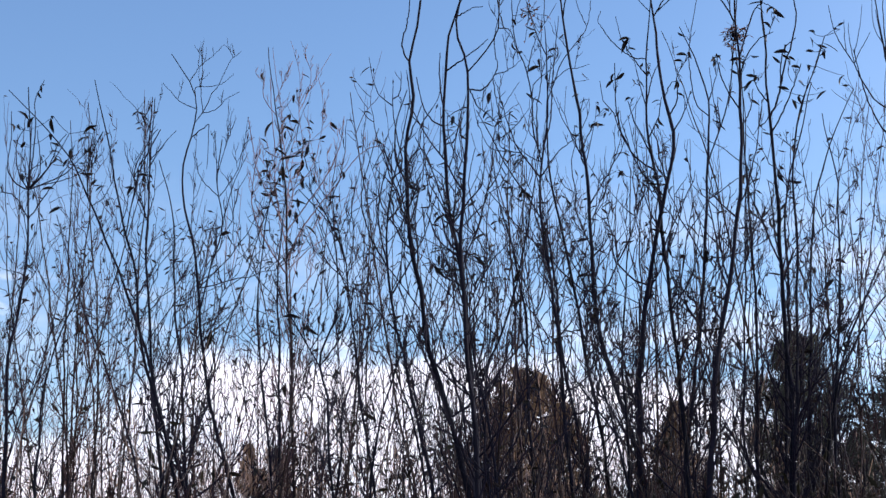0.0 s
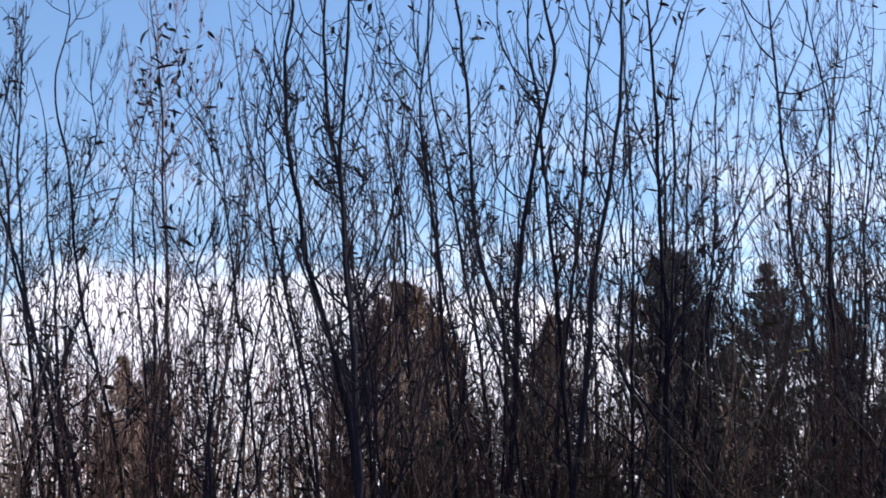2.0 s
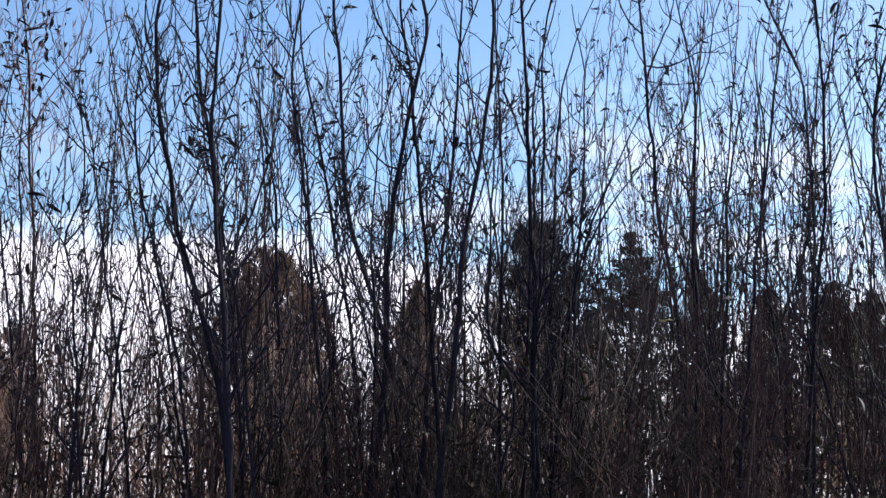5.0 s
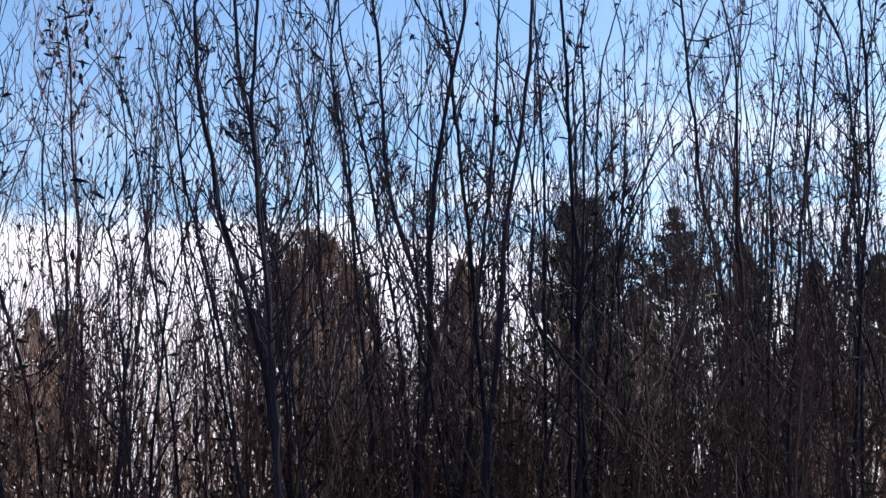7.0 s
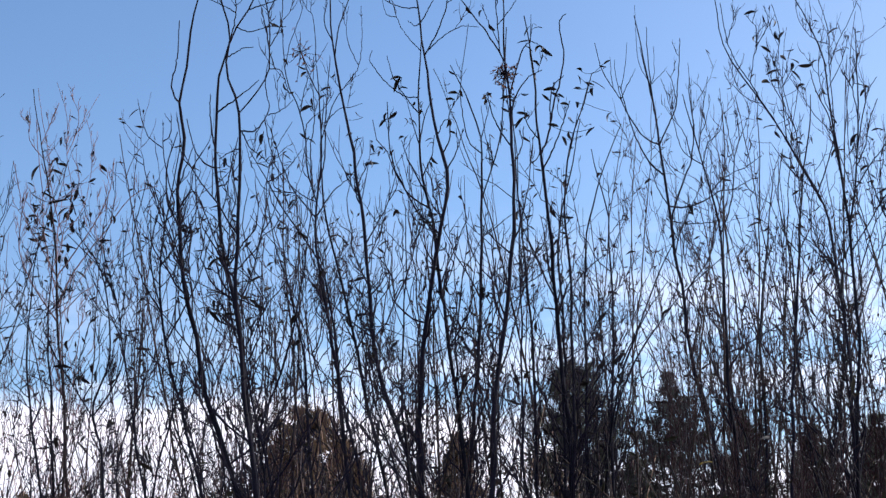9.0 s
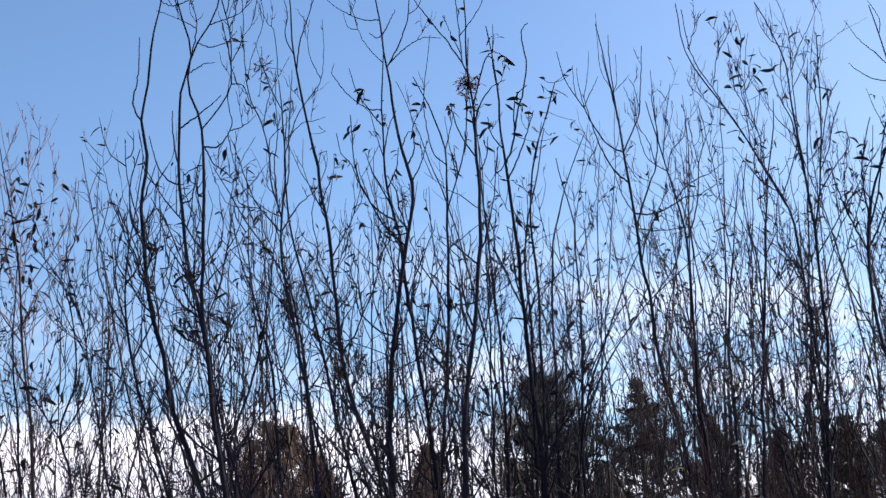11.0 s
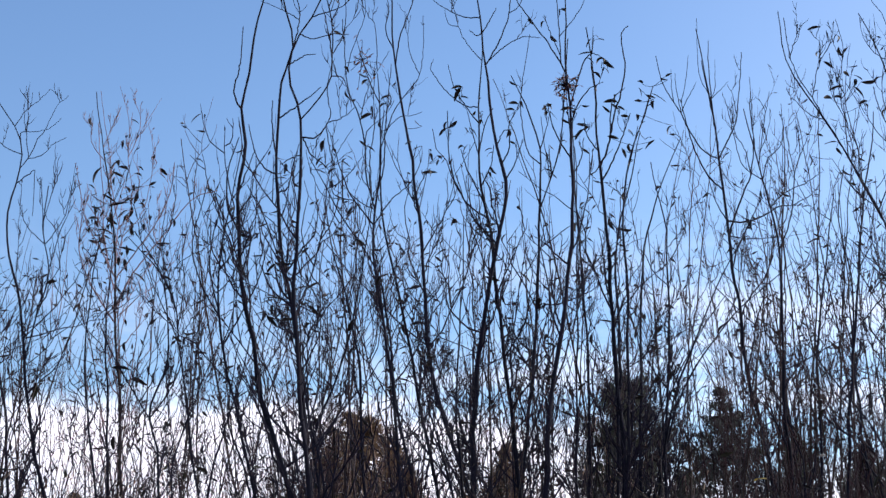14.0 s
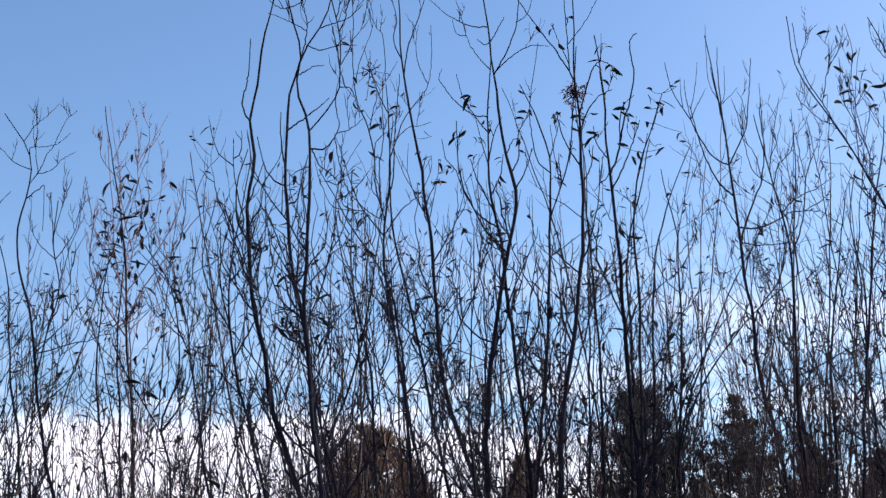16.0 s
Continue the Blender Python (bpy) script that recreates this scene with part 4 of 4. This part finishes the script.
bough(pale[0], (-1.962, 3.428), (-1.909, 3.567), (-1.820, 3.705), (-1.755, 3.789), (-1.637, 3.957), (-1.510, 4.012), leaves=2, twiglets=10)
bough(pale[0], (-1.918, 4.136), (-1.876, 4.310), (-1.806, 4.492))
bough(pale[0], (-1.908, 4.223), (-1.877, 4.340), (-1.923, 4.474), twiglets=4)
bough(pale[0], (-2.048, 4.211), (-2.026, 4.328), (-1.992, 4.437), twiglets=4)
bough(pale[0], (-2.065, 4.124), (-2.122, 4.242), (-2.123, 4.351), leaves=1, twiglets=4)
bough(pale[0], (-2.060, 3.823), (-2.136, 3.938), (-2.180, 3.982), leaves=1)
bough(bent[0], (-1.459, 3.109), (-1.431, 3.281), (-1.449, 3.427), (-1.418, 3.623), leaves=1, twiglets=4)
bough(bent[0], (-1.483, 3.229), (-1.520, 3.428), (-1.478, 3.550), (-1.461, 3.774), leaves=1, twiglets=3)
bough(bent[0], (-1.505, 3.294), (-1.447, 3.378), (-1.330, 3.449), (-1.281, 3.522), twiglets=3)
bough(bent[0], (-1.445, 3.066), (-1.535, 3.234), (-1.589, 3.381), (-1.616, 3.528), leaves=1, twiglets=4)
bough(curving[2], (-1.180, 3.015), (-1.257, 3.153), (-1.307, 3.311), (-1.291, 3.470), (-1.261, 3.631))
bough(curving[2], (-1.176, 3.037), (-1.227, 3.242), (-1.201, 3.423), (-1.169, 3.525), twiglets=3)
bough(curving[2], (-1.162, 2.931), (-1.090, 3.062), (-1.040, 3.194), (-1.011, 3.351), leaves=1, twiglets=4)
bough(curving[2], (-1.173, 3.196), (-1.130, 3.286), (-1.101, 3.398), (-1.107, 3.478), leaves=1)


def young_willow(seed, x, y, count, height, girth=0.0150, leaves=2, bits=34):
    """A younger, thinner willow of many upright shoots, of chance shape."""
    rs = np.random.default_rng(seed)
    root = new("young_willow")
    root.location = (x, y, 0)
    tagged(root, "young willow of thin upright brown shoots", "willow", "young willows of the thicket")
    for _ in range(count):
        h = height * rs.uniform(0.7, 1.08)
        fx, a = x + rs.normal(0, 0.12), rs.normal(0, 0.10)
        c, w, p = rs.normal(0, 0.016), rs.uniform(0.01, 0.05), rs.uniform(0, 6)
        zz = np.linspace(1.0, h, 7)
        xs = fx + a * zz + c * zz**2 + w * np.sin(zz * 1.9 + p)
        grow(root, rs, fx, y + rs.normal(0, 0.15), 1.0, h, tuple(xs), [], girth * rs.uniform(0.55, 1.15), twigs=10, reach=1.2, leaves=leaves, bits=bits, own=False, fork=2 if rs.random() < 0.6 else 3, wander=0.3, twig=YOUNG_TWIG)


def thicket():
    rs = np.random.default_rng(5)
    k = 100
    for y, step, h in ((6.2, 0.6, 2.5), (6.8, 0.55, 3.35), (7.3, 0.46, 3.95), (8.2, 0.46, 4.35), (9.2, 0.5, 4.5), (9.9, 0.42, 4.4)):
        x = -0.47 * y + rs.uniform(0, step)
        while x < 0.40 * y:
            # lower towards the west
            west = x < -0.11 * y
            back = y > 9.5
            if back and west:
                x += step
                continue
            ramp = min(max((x / y + 0.20) / 0.17, 0), 1)
            tall = h * (0.91 + 0.09 * ramp * ramp * (3 - 2 * ramp))
            young_willow(k, x + rs.normal(0, 0.08), y + rs.normal(0, 0.22), 6 if x > 0.17 * y else 5 if x > 0.10 * y else 4 if west else 3, tall * rs.uniform(0.9, 1.1), 0.011 if back else 0.0150)
            k += 1
            x += step * rs.uniform(0.8, 1.2)


thicket()


# ---------------------------------------------------------------- brush
def brush(name, label, seed, count, x0, x1, y0, y1, h0, h1, material, bits, foliage=None):
    """A belt of thin dry shoots too many to count, bent and crossing, with side twigs."""
    rs = np.random.default_rng(seed)
    n = 9
    s = np.linspace(0, 1, n)
    X, Y, H = rs.uniform(x0, x1, count), rs.uniform(y0, y1, count), rs.uniform(h0, h1, count)
    lean, bow = rs.normal(0, 0.15, count), rs.normal(0, 0.16, count)
    wave = rs.normal(0, 0.045, count)[:, None] * np.sin(s * rs.uniform(4, 9, count)[:, None] + rs.uniform(0, 6, count)[:, None])
    P = np.zeros((count, n, 3))
    P[:, :, 0] = X[:, None] + (lean[:, None] * s + bow[:, None] * s**2) * H[:, None] * 0.6 + wave
    P[:, :, 1] = Y[:, None] + rs.normal(0, 0.14, count)[:, None] * s * H[:, None] + wave[::-1]
    P[:, :, 2] = s * H[:, None]
    P[:, 1:, :2] += rs.normal(0, 0.016, (count, n - 1, 2))
    R = (0.0026 + 0.0062 * rs.random(count) ** 2)[:, None] * (1 - 0.7 * s)
    pieces = [tubes(P, R, 3)]
    m = 4
    pick = np.repeat(np.arange(count), m)
    j = rs.integers(3, n - 1, len(pick))
    az, L = rs.uniform(0, 6.28, len(pick)), rs.uniform(0.12, 0.6, len(pick))
    q = np.linspace(0, 1, 5)
    flare = rs.uniform(0.3, 1.0, len(pick))
    D = np.stack([np.cos(az) * flare, np.sin(az) * flare, 0.7 + 0 * az], 1)
    B = P[pick, j][:, None] + D[:, None] * (L[:, None] * q)[:, :, None] + rs.normal(0, 0.02, (len(pick), 5, 3)) * q[:, None]
    B[:, :, 2] += (rs.uniform(-0.25, 0.3, len(pick)) * L)[:, None] * q**2
    pieces.append(tubes(B, rs.uniform(0.0014, 0.0034, len(pick))[:, None] * (1 - 0.6 * q), 3))
    tagged(new(name, mesh_of(name, pieces, material)), label, "brush", kind="stuff")
    pts = np.concatenate([P[:, 3:].reshape(-1, 3), B[:, 1:].reshape(-1, 3)])
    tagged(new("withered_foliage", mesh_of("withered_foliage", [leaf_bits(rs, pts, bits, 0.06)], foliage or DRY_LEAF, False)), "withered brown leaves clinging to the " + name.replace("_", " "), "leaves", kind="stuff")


brush("undergrowth", "dense brown undergrowth of thin willow shoots", 31, 980, -4.4, 0.9, 6.2, 9.8, 1.5, 2.7, SHOOT, 6500, SHADE_LEAF)
brush("leafy_undergrowth", "dense undergrowth of leafy willow shoots, coloured dark for shade", 33, 850, 0.3, 3.9, 6.2, 9.8, 1.5, 2.65, SHADE_SHOOT, 11000, SHADE_LEAF)
brush("dark_undergrowth", "dense undergrowth at the feet of the willows, coloured dark for shade", 35, 560, -0.6, 1.1, 6.4, 10.0, 1.5, 2.75, SHADE_SHOOT, 3000, SHADE_LEAF)
brush("brown_undergrowth", "brown undergrowth of thin shoots under the bare willows", 38, 300, -3.7, -1.3, 6.5, 9.6, 1.6, 2.6, SHOOT, 1800, SHADE_LEAF)
brush("dark_shoots", "close clump of shoots between two willows, coloured dark for shade", 36, 170, -0.8, 0.05, 7.0, 9.0, 1.9, 2.6, SHADE_SHOOT, 900, SHADE_LEAF)
brush("dry_brush", "belt of dry brown shoots, coloured light as if sunlit", 32, 1900, -8.5, 6.5, 10.0, 18.0, 1.9, 3.15, SUN_TONED_SHOOT, 7000)
brush("tall_dry_brush", "belt of taller dry brown brush before the conifers, coloured light as if sunlit", 34, 850, -8.5, 1.2, 14.5, 20.5, 2.2, 4.2, SUN_TONED_SHOOT, 5000)
brush("dark_brush", "low brush at the feet of the conifers, coloured dark for shade", 37, 520, 0.8, 8.0, 17.5, 20.5, 1.9, 3.1, SHADE_SHOOT, 5000, SHADE_LEAF)


# ---------------------------------------------------------------- conifers
def conifer(label, seed, x, y, height, width, crest, needles, blunt=0.5, droop=0.0, whorls=0.0, dense=1.0):
    """A conifer: a tapered trunk, boughs, and a crown of many small needle sprays that hang on the boughs.
    crest: metres below the tip at which the crown has its full width; blunt: 0.3 a dome, 1 a cone;
    droop: how far the boughs sag instead of rising; whorls: metres between its layers of boughs; dense: how full it is."""
    rs = np.random.default_rng(seed)
    root = new("conifer")
    root.location = (x, y, 0)
    tagged(root, label, "conifer", "conifers behind the thicket")
    n = 12
    z = np.linspace(-0.1, height * 0.985, n)
    bend = rs.uniform(0, 6)
    line = np.stack([0.035 * np.sin(z * 1.1 + bend) - 0.035 * np.sin(height * 1.1 + bend), 0.03 * np.cos(z), z], 1)
    part("trunk", mesh_of("trunk", [tubes(line[None], np.linspace(0.05 + width * 0.035, 0.007, n)[None], 8)], TRUNK), root)
    nl = int((60 + 50 * width) * dense)
    # how far each bough starts below the tree's tip
    d = 0.02 + (height * 0.52) * rs.random(nl) ** 1.35
    if whorls:
        d = np.abs(np.round(d / whorls) * whorls + rs.normal(0, 0.045, nl)) + 0.02
    az = rs.uniform(0, 6.283, nl)
    full = np.clip(d / crest, 0, 1) ** blunt
    lump = 0.92 + 0.16 * np.sin(az * 2 + d * 3.1 + seed) + 0.14 * np.sin(d * 7.5 + seed * 2 + az) + rs.normal(0, 0.17, nl)
    reach = np.maximum(width * 0.5 * full * np.clip(lump, 0.45, 1.35), 0.025)
    s = np.linspace(0, 1, 6)
    out = np.stack([np.cos(az), np.sin(az)], 1)
    rise = reach * (0.75 - 1.1 * droop) * rs.uniform(0.6, 1.3, nl)
    P = np.zeros((nl, 6, 3))
    P[:, :, :2] = out[:, None] * (reach[:, None] * s)[:, :, None]
    P[:, :, 2] = (height - d)[:, None] + rise[:, None] * (s**1.4 - 1) + (droop * 0.5 * reach)[:, None] * s**3
    P[:, :, 0] += np.interp((height - d)[:, None] + 0 * s, z, line[:, 0])
    part("limb_frame", mesh_of("limb_frame", [tubes(P, (0.004 + 0.013 * reach)[:, None] * (1 - 0.75 * s), 3)], TRUNK), root, kind="stuff")
    # side shoots along each bough, clothed in short needles
    m = np.clip((11 + 26 * reach).astype(int), 10, 30)
    pick = np.repeat(np.arange(nl), m)
    c = len(pick)
    g = np.clip(0.25 + 0.8 * rs.random(c) ** 0.8, 0, 0.999) * 5
    j = np.minimum(g.astype(int), 4)
    B = P[pick, j] + (P[pick, j + 1] - P[pick, j]) * (g - j)[:, None]
    B += rs.normal(0, 0.03, (c, 3)) * np.minimum(1, 0.3 + 2 * reach)[pick][:, None]
    way = np.stack([out[pick, 0] * 0.6, out[pick, 1] * 0.6, np.full(c, 0.75 - 1.0 * droop)], 1) + rs.normal(0, 0.5, (c, 3))
    way /= np.linalg.norm(way, axis=1, keepdims=True)
    w = np.cross(way, rs.normal(0, 1, (c, 3)))
    w /= np.linalg.norm(w, axis=1, keepdims=True)
    u = np.cross(way, w)
    L = rs.uniform(0.08, 0.21, c)[:, None] * np.minimum(1, 0.5 + 1.6 * reach)[pick][:, None]
    V = []
    for k in range(6):
        at = B + way * L * (0.06 + 0.16 * k)
        ang = k * 2.4 + rs.uniform(0, 1, c)[:, None]
        e = way * 0.75 + w * np.cos(ang) + u * np.sin(ang)
        t = np.cross(e, way) * 0.0085
        q = L * (0.45 - 0.035 * k)
        V.append(np.stack([at - t, at + t, at + e * q + t * 0.35, at + e * q - t * 0.35], 1).reshape(-1, 3))
    t = w * 0.006
    V.append(np.stack([B - t, B + t, B + way * L + t * 0.3, B + way * L - t * 0.3], 1).reshape(-1, 3))
    V = np.concatenate(V)
    part("crown", mesh_of("crown", [(V, np.arange(len(V)).reshape(-1, 4).tolist())], needles, False), root, kind="stuff")


conifer("rounded rusty-green conifer with a dense dome", 1, -2.36, 22.0, 5.33, 1.80, 1.35, NEEDLE_BROWN, 0.55, dense=1.2)
conifer("lower rusty conifer shouldering a domed one", 2, -1.80, 22.4, 4.92, 1.10, 1.3, NEEDLE_BROWN, 0.6)
conifer("narrow columnar rusty brown conifer", 3, -0.30, 24.0, 5.20, 0.88, 1.5, NEEDLE_BROWN, 0.6, dense=1.7)
conifer("tall broad dark conifer with a rounded top", 4, 1.58, 26.0, 6.58, 1.36, 0.8, NEEDLE, 0.38, dense=1.9)
conifer("bluish conical conifer with a pointed tip", 5, 2.79, 24.0, 6.00, 1.9, 2.7, NEEDLE_BLUE, 0.85, 0.55, 0.24)
conifer("narrow dark conifer with a pointed tip", 6, 3.48, 22.0, 5.12, 1.1, 2.0, NEEDLE, 0.85, 0.5, 0.22, dense=1.35)
conifer("dark bushy conifer with an uneven crown", 7, 4.62, 23.0, 5.02, 1.2, 1.9, NEEDLE, 0.75, 0.4, 0.22, dense=1.35)
conifer("dark open conifer with layered boughs", 8, 5.32, 22.0, 5.02, 1.3, 2.0, NEEDLE, 0.8, 0.55, 0.26, dense=1.35)
conifer("short dark conifer between taller ones", 11, 3.95, 24.5, 4.15, 1.4, 1.9, NEEDLE_BLUE, 0.8, 0.5, 0.24, dense=1.35)
conifer("short dark conifer between taller ones", 12, 2.15, 23.0, 4.65, 1.2, 1.7, NEEDLE, 0.7, 0.4, dense=1.35)
conifer("short dark conifer at the end of the row", 13, 6.5, 23.0, 4.95, 1.5, 2.2, NEEDLE, 0.8, 0.5, 0.24, dense=1.35)
conifer("dark open conifer with layered boughs", 14, 7.3, 24.0, 5.2, 2.3, 2.6, NEEDLE, 0.8, 0.55, 0.26, dense=1.35)
conifer("short bluish conifer between taller ones", 15, 5.0, 25.5, 4.1, 1.3, 1.8, NEEDLE_BLUE, 0.8, 0.5, 0.24, dense=1.35)
conifer("short dark conifer beside a columnar one", 16, 0.35, 25.0, 3.5, 1.1, 1.2, NEEDLE, 0.7, 0.3)
conifer("dark ragged conifer behind the row", 17, 5.4, 28.0, 4.3, 1.8, 2.2, NEEDLE, 0.8, 0.5, 0.26)
conifer("dark ragged conifer behind the row", 18, 7.4, 28.0, 5.8, 2.4, 2.4, NEEDLE, 0.8, 0.5, 0.26)
conifer("small brown conifer standing far off", 9, -7.2, 26.0, 4.74, 0.85, 1.3, NEEDLE_BROWN, 0.7)
conifer("small grey-green conifer standing far off", 10, -6.82, 26.3, 4.80, 0.62, 0.6, NEEDLE, 0.5)
